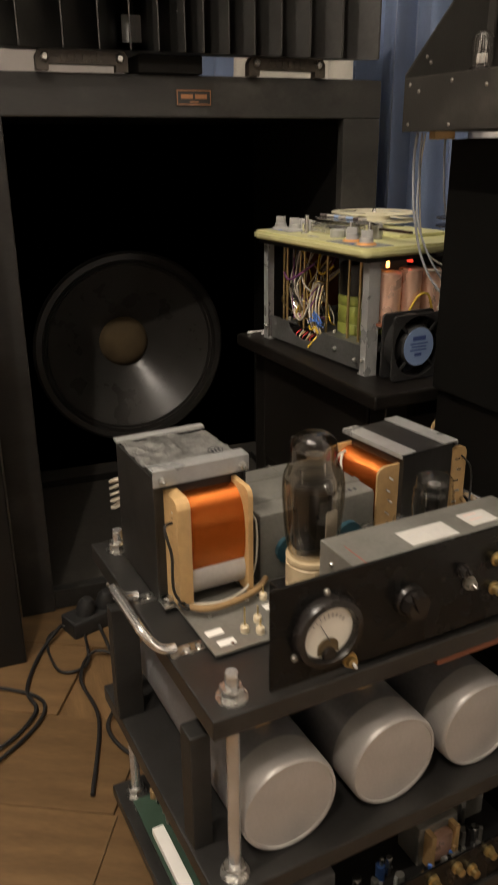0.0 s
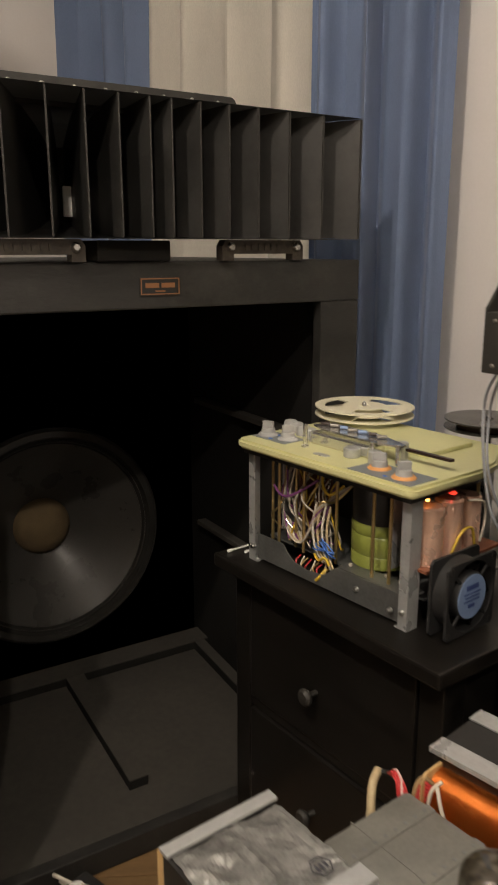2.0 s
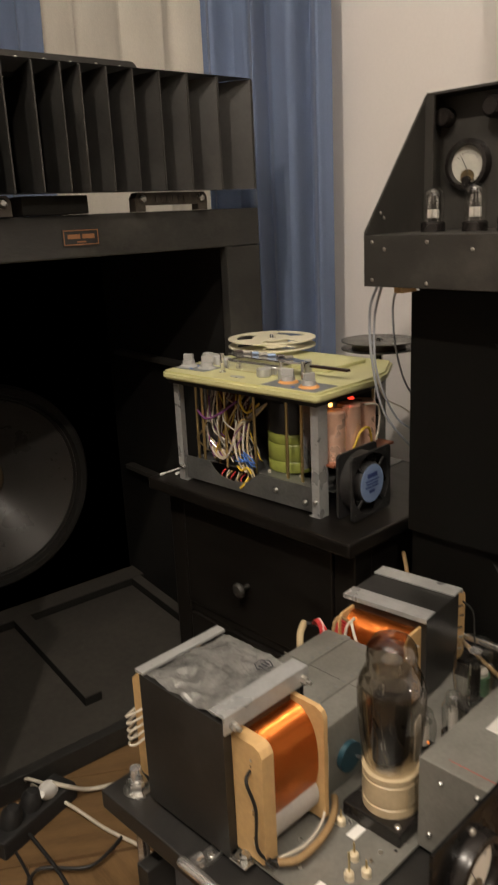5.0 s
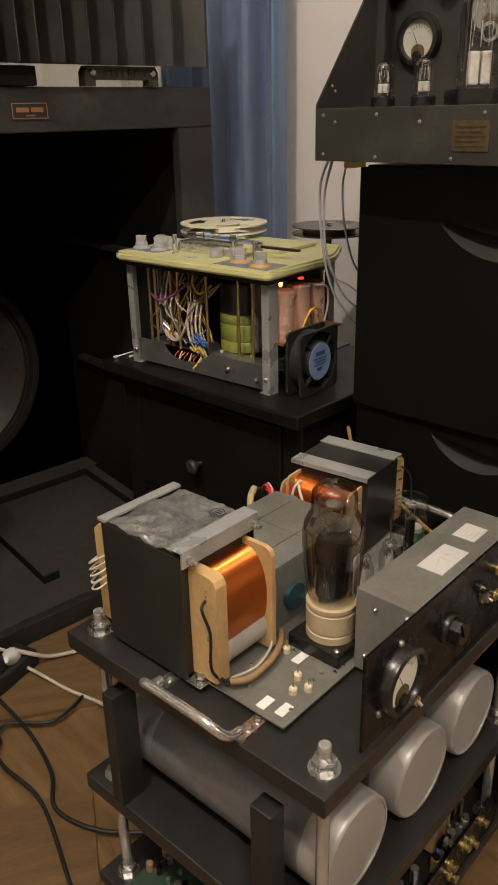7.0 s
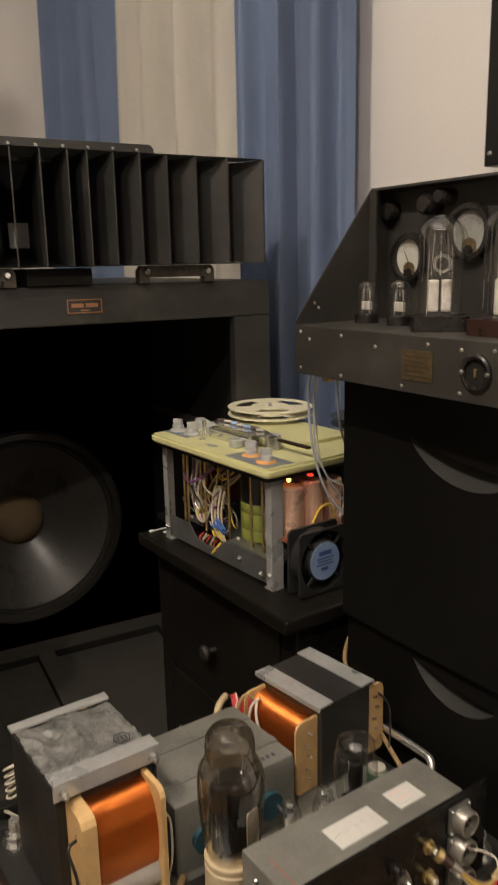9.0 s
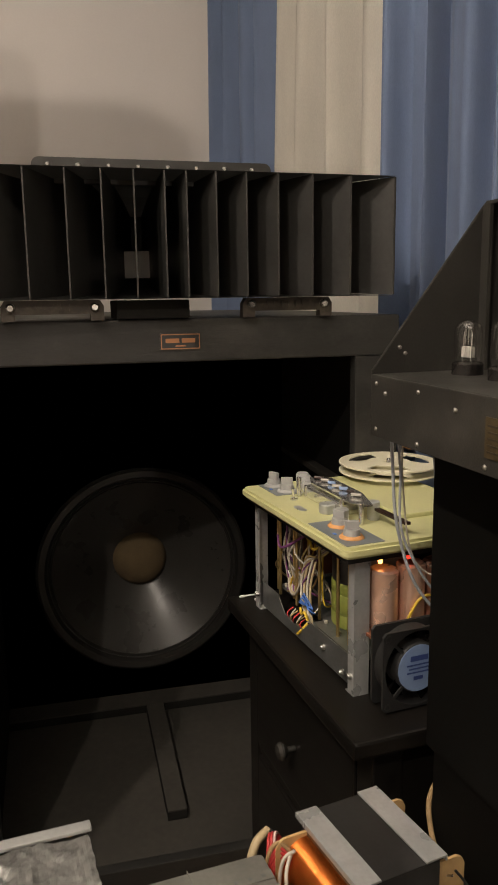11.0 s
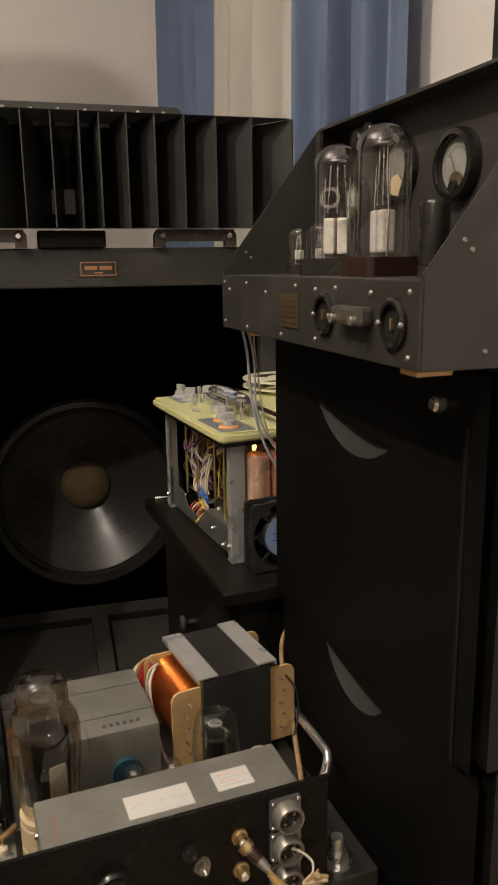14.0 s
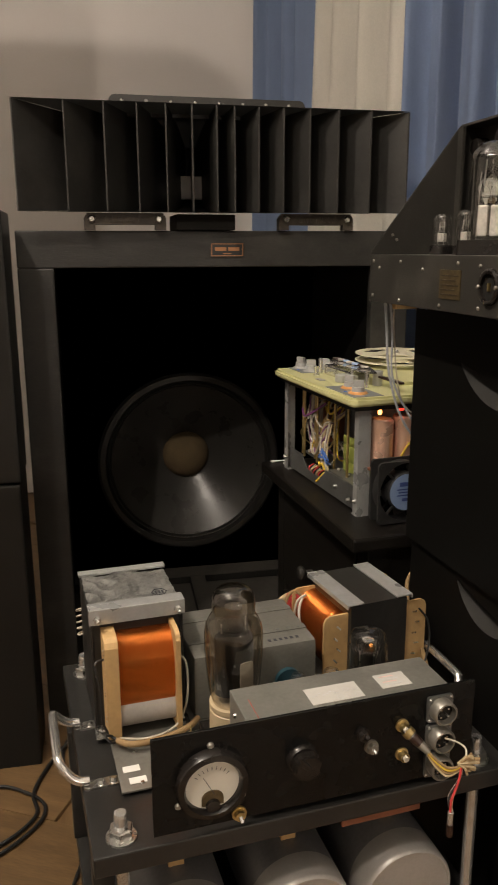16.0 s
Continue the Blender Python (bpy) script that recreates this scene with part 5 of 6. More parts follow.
for x, z in ((0.287, 0.073), (0.288, 0.040)):
    s = part("phono_socket", lathe([(0, 0), (0.0072, 0), (0.0072, 0.002), (0.0052, 0.0025), (0.0052, 0.009), (0.0042, 0.009), (0.0042, 0.003)], 20, pose(x, 0, z, 90)), M_BRASS, fp, "brass phono socket", smooth=True)
    part("insert", rod((x, -0.012, z), (x, -0.001, z), 0.0030, 12), M_WIREWHITE, s, smooth=True)
for z in (0.085, 0.053, 0.021):
    s = part("round_connector", prism(rounded(-0.0145, 0.0145, -0.0145, 0.0145, 0.003), 0, 0.003, pose(0.329, 0, z, 90)), M_SKIRT, fp, "round multi-pin chassis connector")
    part("barrel", lathe([(0.013, 0.003), (0.013, 0.014), (0.012, 0.0155), (0.0105, 0.0155), (0.0105, 0.006), (0, 0.006)], 28, pose(0.329, 0, z, 90)), M_DULL, s, smooth=True)
    part("insert", lathe([(0, 0.008), (0.0103, 0.008), (0.0103, 0.005), (0, 0.005)], 24, pose(0.329, 0, z, 90)), M_BAKELITE, s)
    for sx in (-1, 1):
        for sz in (-1, 1):
            part("pin", rod((0.329 + sx * 0.0042, -0.012, z + sz * 0.0042), (0.329 + sx * 0.0042, -0.007, z + sz * 0.0042), 0.0012, 8), M_CHROME, s)
            bolt(s, (0.329 + sx * 0.0118, -0.003, z + sz * 0.0118), 0.0018, 0.0015, TO_FRONT)
# plugged lead with its frayed tail
ld = amp("phono_lead", 0, -0.022, 0.428, "tan cloth phono lead with frayed coloured tails", "cable")
A, B = Vector((0.287, -0.010, 0.073)), Vector((0.304, -0.029, 0.055))
part("plug", lathe([(0.0060, 0), (0.0060, 0.006), (0.0048, 0.008), (0.0044, 0.02), (0.0032, 0.029), (0, 0.030)], 18, along(A, B)), M_DULL, ld, "metal phono plug", smooth=True)
part("plug_sleeve", lathe([(0.0049, 0.008), (0.0052, 0.009), (0.0052, 0.017), (0.0047, 0.018)], 18, along(A, B)), M_BROWNBAKE, ld, "brown plug sleeve", smooth=True)
part("grip_ring", lathe([(0.0068, 0), (0.0068, 0.006), (0.005, 0.007)], 18, along(A, B)), M_BRASS, ld, smooth=True)
rw = random.Random(3)
for k in range(4):
    o = 0.0016 * k
    part("sleeve", hose([(0.302, -0.028, 0.058 - o), (0.308, -0.034, 0.051 - o * 1.6), (0.316, -0.041, 0.046 - o * 2.0), (0.324, -0.045, 0.047 - o * 1.2), (0.331, -0.046, 0.052 - o)], 0.0013, 8, 6), (M_SLEEVE, M_WIREYELLOW, M_SLEEVE, M_CREAM)[k], ld, smooth=True)
for k in range(16):
    a = radians(-110 + 15 * k)
    part("strand", hose([(0.326, -0.045, 0.050), (0.331 + 0.004 * rw.random(), -0.046 - 0.003 * rw.random(), 0.052 + 0.005 * math.sin(a)), (0.335 + 0.011 * math.cos(a) * rw.uniform(0.4, 1.1), -0.047 - 0.006 * rw.random(), 0.052 + 0.012 * math.sin(a) * rw.uniform(0.4, 1.1))], 0.0011 + 0.0009 * rw.random(), 6, 4), M_CREAM if k % 3 else M_SLEEVE, ld, smooth=True)
for k, mtl in enumerate((M_WIRERED, M_CREAM, M_WIREBLACK, M_FADEDRED, M_WIREWHITE)):
    o = 0.0014 * k
    part("tail", hose([(0.329, -0.046, 0.050), (0.325 + o, -0.049 + o, 0.034), (0.317 + 0.002 * math.sin(k * 2), -0.051 + o, 0.016), (0.3155 + o * 0.3, -0.0525, 0.004)], 0.0012, 8, 6), mtl, ld, smooth=True)
part("ferrule", rod((0.316, -0.0525, 0.004), (0.316, -0.0525, -0.010), 0.0030, 14), M_CHROME, ld, smooth=True)
part("end_cap", rod((0.316, -0.0525, -0.010), (0.316, -0.0525, -0.024), 0.0034, 14), M_BROWNBAKE, ld, smooth=True)
part("white_core", hose([(0.331, -0.012, 0.056), (0.336, -0.026, 0.060), (0.338, -0.038, 0.060), (0.334, -0.045, 0.054)], 0.0010, 6, 6), M_WIREWHITE, ld, smooth=True)
part("gusset", prism([(0, 0), (0.028, 0), (0.0, 0.050)], 0, 0.003, pose(0.374, 0.000, 0.4255, 90, 0, 18)), M_BLACKMETAL, rk, "folded black corner gusset")

# ---- transformers ----


def winding(u0, u1, v_core, d, z0, z1, n=26):
    """The bulging face of a coil whose axis runs along x, in front of v_core."""
    bm = bmesh.new()
    uv = bm.loops.layers.uv.new("UVMap")
    zc, hz = (z0 + z1) / 2, (z1 - z0) / 2
    prof = []
    for k in range(n + 1):
        t = math.pi * k / n - math.pi / 2
        c, s = math.cos(t), math.sin(t)
        prof.append((v_core - d * abs(c) ** 0.78, zc + hz * math.copysign(abs(s) ** 0.92, s)))
    a = [bm.verts.new((u0, v, z)) for v, z in prof]
    b = [bm.verts.new((u1, v, z)) for v, z in prof]
    for k in range(n):
        f = bm.faces.new((a[k], b[k], b[k + 1], a[k + 1]))
        for loop, co in zip(f.loops, ((0, k / n), (1, k / n), (1, (k + 1) / n), (0, (k + 1) / n))):
            loop[uv].uv = co
    for ring in (a, b):
        bm.faces.new(ring)
    bmesh.ops.recalc_face_normals(bm, faces=bm.faces)
    return bm


def cheek_board(v_core, d, z0, z1, x, t=0.003):
    """A pressboard bobbin cheek standing out from the core."""
    out = [(v_core, z0), (v_core - d + 0.004, z0), (v_core - d, z0 + 0.004), (v_core - d, z1 - 0.009), (v_core - d + 0.003, z1 - 0.003), (v_core - d + 0.009, z1), (v_core, z1)]
    return prism(out, 0, t, pose(x, 0, 0) @ Matrix(((0, 0, 1, 0), (1, 0, 0, 0), (0, 1, 0, 0), (0, 0, 0, 1))))


# the wear colour here draws scattered dark creases into the foil
M_FOIL = mat("crumpled_silver_foil", (0.44, 0.44, 0.42), 0.38, metal=0.45, vary=0.22, scale=40, fine=160, bump=0.5, wear=(0.07, 0.068, 0.062), wear_amount=0.8)


def bobbin_side(parent, half_w, core_v, d, z0, z1, paper):
    wide, slim = 0.0145, 0.0055
    part("bobbin_cheek", cheek_board(core_v, d, z0, z1, -half_w, wide), M_CARD, parent, "broad tan pressboard bobbin cheek")
    part("bobbin_cheek", cheek_board(core_v, d + 0.003, z0, z1, half_w - slim, slim), M_CARD, parent, "thin tan pressboard bobbin cheek")
    part("winding", winding(-half_w + wide + 0.0001, half_w - slim - 0.0001, core_v, d - 0.004, z0 + paper, z1 - 0.006), M_COIL, parent, "orange enamelled copper winding", smooth=True)
    if paper:
        part("paper_wrap", winding(-half_w + wide + 0.0002, half_w - slim - 0.0002, core_v, d - 0.004, z0 + 0.003, z0 + paper + 0.034), M_PAPERWRAP, parent, "grey paper wrap", smooth=True)


M_PAPERWRAP = mat("grey_insulating_paper", (0.42, 0.40, 0.37), 0.55, vary=0.12, scale=30, bump=0.1)
t1 = amp("mains_transformer", 0.0515, 0.225, 0.431, "open-frame transformer with orange copper winding and foil top", "transformer")
part("core", box(-0.050, 0.050, -0.056, 0.056, 0.004, 0.141, 0.001), M_BLACKMETAL, t1, "black laminated core")
part("side_sheet", box(-0.0525, -0.0502, -0.058, 0.060, 0.0, 0.142), M_BLACKMETAL, t1)
part("side_sheet", box(0.0502, 0.0525, -0.058, 0.060, 0.0, 0.142), M_BLACKMETAL, t1)
foil = bmesh.new()
rows = []
rw = random.Random(9)
for j in range(41):
    row = []
    for i in range(41):
        x, y = -0.051 + 0.102 * i / 40, -0.048 + 0.098 * j / 40
        z = 0.1428 + 0.0034 * (1 - 2.2 * abs(noise.noise(Vector((x * 42, y * 30, 1))))) + 0.0014 * (0.5 - 1.6 * abs(noise.noise(Vector((x * 110, y * 90, 4)))))
        edge = 0.002 * noise.noise(Vector((y * 90, 3, i))) if i in (0, 40) else 0
        row.append(foil.verts.new((x + edge, y, z)))
    rows.append(row)
for a, b2 in zip(rows, rows[1:]):
    for i in range(40):
        foil.faces.new((a[i], a[i + 1], b2[i + 1], b2[i]))
bmesh.ops.solidify(foil, geom=foil.faces[:], thickness=0.0006)
fo = part("foil_cover", foil, M_FOIL, t1, "crumpled silver foil cover", smooth=False)
part("ink_mark", lathe([(0.0085, 0), (0.0095, 0), (0.0095, 0.0005), (0.0085, 0.0005)], 6, pose(0.032, -0.026, 0.1475)), M_INK, fo)
for k in range(3):
    part("ink_mark", box(0.027 + 0.004 * k, 0.029 + 0.004 * k, -0.030, -0.023, 0.1475, 0.1479), M_INK, fo)
part("angle_bracket", prism([(-0.054, 0), (0.0545, 0), (0.0545, 0.0165), (-0.054, 0.0165)], 0, 0.0018, pose(0, -0.0605, 0.134, 90)), M_ALU, t1, "aluminium clamping angle")
part("angle_bracket", box(-0.054, 0.0545, -0.0623, -0.043, 0.1500, 0.1518, 0.0004), M_ALU, t1)
part("angle_bracket", box(-0.054, 0.0545, 0.052, 0.064, 0.1440, 0.1475, 0.0006), M_ALU, t1, "aluminium clamping angle")
for x in (-0.045, 0.046):
    b1 = part("bolt", rod((x, -0.0685, 0.141), (x, -0.062, 0.141), 0.0042, 6), M_ZINC, t1)
    part("thread", rod((x, -0.0735, 0.141), (x, -0.0685, 0.141), 0.0022, 8), M_ZINC, b1)
    part("foot", box(x - 0.009, x + 0.009, -0.078, -0.057, 0.0, 0.0025, 0.001), M_ZINC, t1)
    part("foot_bolt", lathe([(0, 0.0025), (0.006, 0.0025), (0.006, 0.008), (0.004, 0.010), (0, 0.010)], 6, pose(x, -0.070, 0)), M_ZINC, t1)
bobbin_side(t1, 0.0415, -0.0563, 0.037, 0.006, 0.128, 0.015)
for x in (-0.0395, 0.0365):
    part("bobbin_cheek", prism([(0.0563, 0.006), (0.088, 0.006), (0.092, 0.01), (0.092, 0.118), (0.084, 0.126), (0.0563, 0.128)], 0, 0.003, pose(x, 0, 0) @ Matrix(((0, 0, 1, 0), (1, 0, 0, 0), (0, 1, 0, 0), (0, 0, 0, 1)))), M_CARD, t1, "tan pressboard bobbin cheek")
part("winding", winding(-0.0364, 0.0364, -0.0563, 0.03, 0.01, 0.122), M_COIL, t1, smooth=True).matrix_local = pose(0, 0, 0, 0, 0, 180)
for k in range(5):
    part("lead", hose([(-0.040, 0.070, 0.095 - 0.008 * k), (-0.054, 0.074, 0.092 - 0.009 * k), (-0.056, 0.084, 0.085 - 0.008 * k), (-0.040, 0.092, 0.082 - 0.007 * k)], 0.0012, 8, 5), M_WIREWHITE, t1, smooth=True)
for z in (0.112, 0.106, 0.060, 0.056, 0.030, 0.024):
    part("tag_pin", rod((-0.0425, -0.080, z), (-0.0365, -0.080, z), 0.0009, 6), M_ZINC, t1)
    part("tag_pin", rod((0.0365, -0.082, z + 0.004), (0.0445, -0.082, z + 0.004), 0.0009, 6), M_ZINC, t1)
part("lead", hose([(-0.041, -0.078, 0.100), (-0.052, -0.084, 0.098), (-0.048, -0.090, 0.070), (-0.047, -0.088, 0.030), (-0.040, -0.092, 0.014), (-0.032, -0.098, 0.010)], 0.0016, 8, 6), M_WIREBLACK, t1, smooth=True)
part("lead", hose([(-0.038, -0.094, 0.014), (-0.046, -0.098, 0.018), (-0.040, -0.104, 0.012), (-0.032, -0.098, 0.010)], 0.0014, 8, 6), M_WIREBLACK, t1, smooth=True)
part("lead", hose([(0.042, -0.084, 0.095), (0.049, -0.088, 0.085), (0.050, -0.088, 0.050), (0.044, -0.090, 0.025), (0.030, -0.098, 0.013), (0.0, -0.104, 0.010), (-0.03, -0.098, 0.012)], 0.0013, 8, 6), M_WIREWHITE, t1, smooth=True)
part("sleeved_lead", hose([(-0.034, -0.100, 0.0115), (-0.020, -0.110, 0.0105), (0.005, -0.111, 0.0105), (0.030, -0.106, 0.0105), (0.050, -0.096, 0.0105), (0.062, -0.086, 0.012)], 0.0036, 10, 6), M_SLEEVE, t1, "tan fabric-sleeved lead", smooth=True)

t2 = amp("output_transformer", 0.354, 0.225, 0.431, "open-frame transformer with black core and copper winding", "transformer", 95)
# its own x runs along the rack's depth, so that the coil bulges sideways
part("core", box(-0.054, 0.054, -0.041, 0.041, 0.003, 0.106, 0.001), M_BLACKMETAL, t2, "black laminated core")
part("core_wrap", box(-0.0552, 0.0552, -0.0260, 0.0260, 0.1062, 0.1085, 0.0006), M_BLACKMETAL, t2)
for s in (-1, 1):
    a, b2 = sorted((s * 0.024, s * 0.0475))
    an = part("angle_bracket", box(-0.056, 0.056, a, b2, 0.1090, 0.1110, 0.0004), M_ALU, t2, "aluminium clamping angle")
    a, b2 = sorted((s * 0.0457, s * 0.0475))
    part("flange", box(-0.056, 0.056, a, b2, 0.1052, 0.1089), M_ALU, an)
for sgn, m in ((1, pose(0, 0, 0)), (-1, pose(0, 0, 0, 0, 0, 180))):
    for x in (-0.047, 0.044):
        part("bobbin_cheek", cheek_board(-0.0412, 0.034, 0.004, 0.096, x), M_CARD, t2, "tan pressboard bobbin cheek with solder tags").matrix_local = m
    part("winding", winding(-0.0438, 0.0438, -0.0412, 0.029, 0.010, 0.092), M_COIL, t2, "orange enamelled copper winding", smooth=True).matrix_local = m
    for k in range(5):
        for x in (-0.0475, 0.0475):
            part("solder_tag", rod((x - 0.004, -0.058 - 0.004 * (k % 2), 0.022 + 0.015 * k), (x + 0.004, -0.054 - 0.004 * (k % 2), 0.018 + 0.015 * k), 0.0012, 6), M_ZINC, t2).matrix_local = m
part("lead", hose([(0.030, 0.062, 0.092), (0.036, 0.072, 0.080), (0.03, 0.078, 0.05), (-0.01, 0.080, 0.02), (-0.03, 0.076, 0.005)], 0.0018, 8, 6), M_WIREWHITE, t2, smooth=True)
part("lead", hose([(0.034, 0.064, 0.088), (0.02, 0.077, 0.075), (0.0, 0.080, 0.04), (-0.02, 0.078, 0.01)], 0.0018, 8, 6), M_WIREWHITE, t2, smooth=True)
for k in range(6):
    part("lead", hose([(0.040, 0.062, 0.084 - 0.004 * k), (0.046, 0.070, 0.092 - 0.005 * k), (0.048, 0.079, 0.086 - 0.006 * k), (0.048, 0.086, 0.064 - 0.005 * k)], 0.0022, 8, 5), M_WIRERED if k else M_SLEEVE, t2, smooth=True)
part("lead", hose([(-0.05, -0.062, 0.085), (-0.06, -0.070, 0.07), (-0.062, -0.072, 0.04), (-0.07, -0.06, 0.012)], 0.0013, 8, 6), M_WIREBLACK, t2, smooth=True)

# loose bundle behind the choke
lb2 = amp("lead_bundle", 0, 0, 0.425, "tan sleeved lead with loose red wires", "cable")
part("sleeve", hose([(0.262, 0.315, 0.004), (0.268, 0.320, 0.030), (0.280, 0.330, 0.050), (0.297, 0.338, 0.056)], 0.0048, 10, 6), M_CREAM, lb2, "tan fabric sleeve", smooth=True)
part("dark_core", hose([(0.296, 0.337, 0.056), (0.300, 0.330, 0.056), (0.298, 0.316, 0.062)], 0.0032, 8, 5), M_WIREBLACK, lb2, smooth=True)
for k in range(9):
    o = 0.0032 * (k % 3) - 0.003
    q = 0.0032 * (k // 3) - 0.003
    part("red_wire", hose([(0.298 + q, 0.318 + o, 0.062), (0.290 + q, 0.306 + o, 0.070 + o), (0.284 + q, 0.294 + o, 0.066 + o), (0.282 + q * 1.4, 0.286 + o * 1.4, 0.040), (0.284 + q * 1.6, 0.282 + o * 1.6, 0.0085)], 0.0017, 6, 5), M_WIRERED if k % 4 else M_FADEDRED, lb2, smooth=True)

# grey choke can
ck = amp("choke_can", 0.112, 0.150, 0.431, "grey metal choke case with perforated straps", "choke")
part("case", box(0.0, 0.153, 0.0, 0.122, 0.0, 0.082, 0.006), M_GREYPAINT, ck, smooth=True)
part("seam", box(0.0775, 0.0785, -0.0008, 0.1228, 0.002, 0.0826), M_GREYPAINT, ck)
for v in (0.030, 0.085):
    st = part("strap", box(0.002, 0.151, v, v + 0.011, 0.0822, 0.0834), M_GREYPAINT, ck, "perforated strap")
    for k in range(11):
        part("hole", lathe([(0, 0), (0.0022, 0), (0.0022, 0.0002), (0, 0.0002)], 10, pose(0.010 + 0.0132 * k, v + 0.0055, 0.0835)), M_SKIRT, st)
for k in range(6):
    part("ink_mark", box(0.095 + 0.007 * k, 0.0985 + 0.007 * k, 0.010, 0.0155, 0.0821, 0.0824), M_INK, ck)
for u in (0.035, 0.115):
    part("blue_disc", lathe([(0, 0), (0.016, 0), (0.016, 0.006), (0, 0.006)], 24, pose(u, -0.0002, 0.035, 90)), mat("teal_disc_capacitor", (0.02, 0.06, 0.08), 0.35, vary=0.2), ck, "dark teal disc capacitor", smooth=True)
    part("stud", rod((u + 0.01, -0.012, 0.03), (u + 0.01, 0, 0.03), 0.0025, 8), M_ZINC, ck)

# ---- valves on the amplifier ----


def shouldered_valve(name, u, v, z, r, h, label, glass_mat, base_h, base_r, base_mat, anode, filament=False, aw=0.5, neck=0.72):
    t = amp(name, u, v, z, label, "vacuum tube")
    part("base", lathe([(0, 0), (base_r, 0), (base_r, base_h * 0.20), (base_r - 0.0012, base_h * 0.22), (base_r - 0.0012, base_h * 0.27), (base_r, base_h * 0.29), (base_r, base_h * 0.80), (base_r - 0.0012, base_h * 0.82), (base_r - 0.0012, base_h * 0.87), (base_r, base_h * 0.89), (base_r, base_h), (base_r - 0.002, base_h + 0.001), (0, base_h + 0.001)], 36), base_mat, t, "ribbed ivory base" if base_mat == M_BASE else "", smooth=True)
    prof = [(base_r * 0.86, base_h), (r * 0.86, base_h + h * 0.10), (r * 0.95, base_h + h * 0.30), (r, base_h + h * 0.48), (r * 1.0, base_h + h * 0.60), (r * 0.95, base_h + h * 0.67), (r * (neck + 0.10), base_h + h * 0.735), (r * neck, base_h + h * 0.775), (r * (neck + 0.02), base_h + h * 0.85), (r * (neck - 0.02), base_h + h * 0.92), (r * (neck - 0.15), base_h + h * 0.965), (r * 0.34, base_h + h * 0.99), (0, base_h + h)]
    g = part("bulb", lathe(prof, 40), glass_mat, t, "shouldered glass bulb", smooth=True)
    g.visible_shadow = False
    part("anode", lathe([(0, base_h + h * 0.08), (r * aw, base_h + h * 0.08), (r * aw, base_h + h * 0.56), (r * aw * 0.8, base_h + h * 0.60), (0, base_h + h * 0.60)], 24, Matrix.Diagonal((1, 0.7, 1, 1))), anode, t, "anode", smooth=True)
    part("mica", lathe([(0, 0), (r * 0.62, 0), (r * 0.62, 0.001), (0, 0.001)], 20, pose(0, 0, base_h + h * 0.66)), M_GLASS, t)
    part("getter_cup", lathe([(0, 0), (r * 0.3, 0.001), (r * 0.3, 0.003), (0, 0.004)], 16, pose(0, 0, base_h + h * 0.80)), M_CHROME, t, smooth=True)
    for sx in (-0.42, 0.42):
        part("support_wire", rod((sx * r, 0, base_h + h * 0.04), (sx * r, 0, base_h + h * 0.72), 0.0008, 6), M_ZINC, t)
    if filament:
        part("filament", rod((0, -r * 0.34, base_h + h * 0.12), (0, -r * 0.34, base_h + h * 0.18), 0.0012, 6), M_FILAMENT, t)
    return t


M_BASE = mat("yellowed_ceramic_base", (0.50, 0.40, 0.25), 0.38, vary=0.15, scale=24, bump=0.05, wear=(0.26, 0.19, 0.11), wear_amount=0.6)
bs = amp("valve_socket", 0.144, 0.094, 0.431, "square black valve socket block", "socket")
part("block", box(-0.033, 0.033, -0.033, 0.033, 0, 0.016, 0.002), M_BAKELITE, bs)
for sx in (-0.026, 0.026):
    bolt(bs, (sx, -0.026, 0.016), 0.0032, 0.002)
vt = shouldered_valve("power_triode", 0.144, 0.094, 0.447, 0.0320, 0.136, "large shouldered glass power valve with smoky silvered top", M_SMOKE, 0.041, 0.0275, M_BASE, M_PLATE_DARK, aw=0.68)
part("base_print", prism([(-0.009, 0.012), (0.009, 0.012), (0.009, 0.034), (-0.009, 0.034)], 0, 0.0003, pose(-0.004, -0.0278, 0, 90)), mat("faded_base_print", (0.52, 0.43, 0.28), 0.5, vary=0.3, scale=200), vt)
part("inner_plate", prism(rounded(-0.008, 0.008, 0.055, 0.098, 0.003), 0, 0.0012, pose(0.007, -0.0235, 0, 90, 0, 14)), M_ELECTRODE, vt, "pale inner plate")
shouldered_valve("driver_valve", 0.308, 0.100, 0.431, 0.0238, 0.080, "small shouldered clear glass valve", M_GLASS, 0.033, 0.017, M_BAKELITE, M_PLATE_DARK, aw=0.34, neck=0.86)
shouldered_valve("driver_valve", 0.262, 0.098, 0.431, 0.0125, 0.050, "small glass valve with glowing orange filament", M_GLASS, 0.022, 0.012, M_BAKELITE, M_ELECTRODE, True)
shouldered_valve("driver_valve", 0.226, 0.110, 0.431, 0.0125, 0.045, "small glass valve with glowing orange filament", M_GLASS, 0.020, 0.012, M_BAKELITE, M_ELECTRODE, True)
gp = amp("green_capacitor", 0.365, 0.125, 0.431, "small green round capacitor with ceramic cap", "capacitor")
part("body", lathe([(0, 0), (0.0125, 0), (0.0125, 0.032), (0, 0.032)], 24), mat("green_lacquer", (0.06, 0.13, 0.07), 0.4, vary=0.2), gp, smooth=True)
part("cap", lathe([(0, 0.032), (0.010, 0.032), (0.010, 0.037), (0.004, 0.039), (0, 0.039)], 20), M_ELECTRODE, gp, smooth=True)
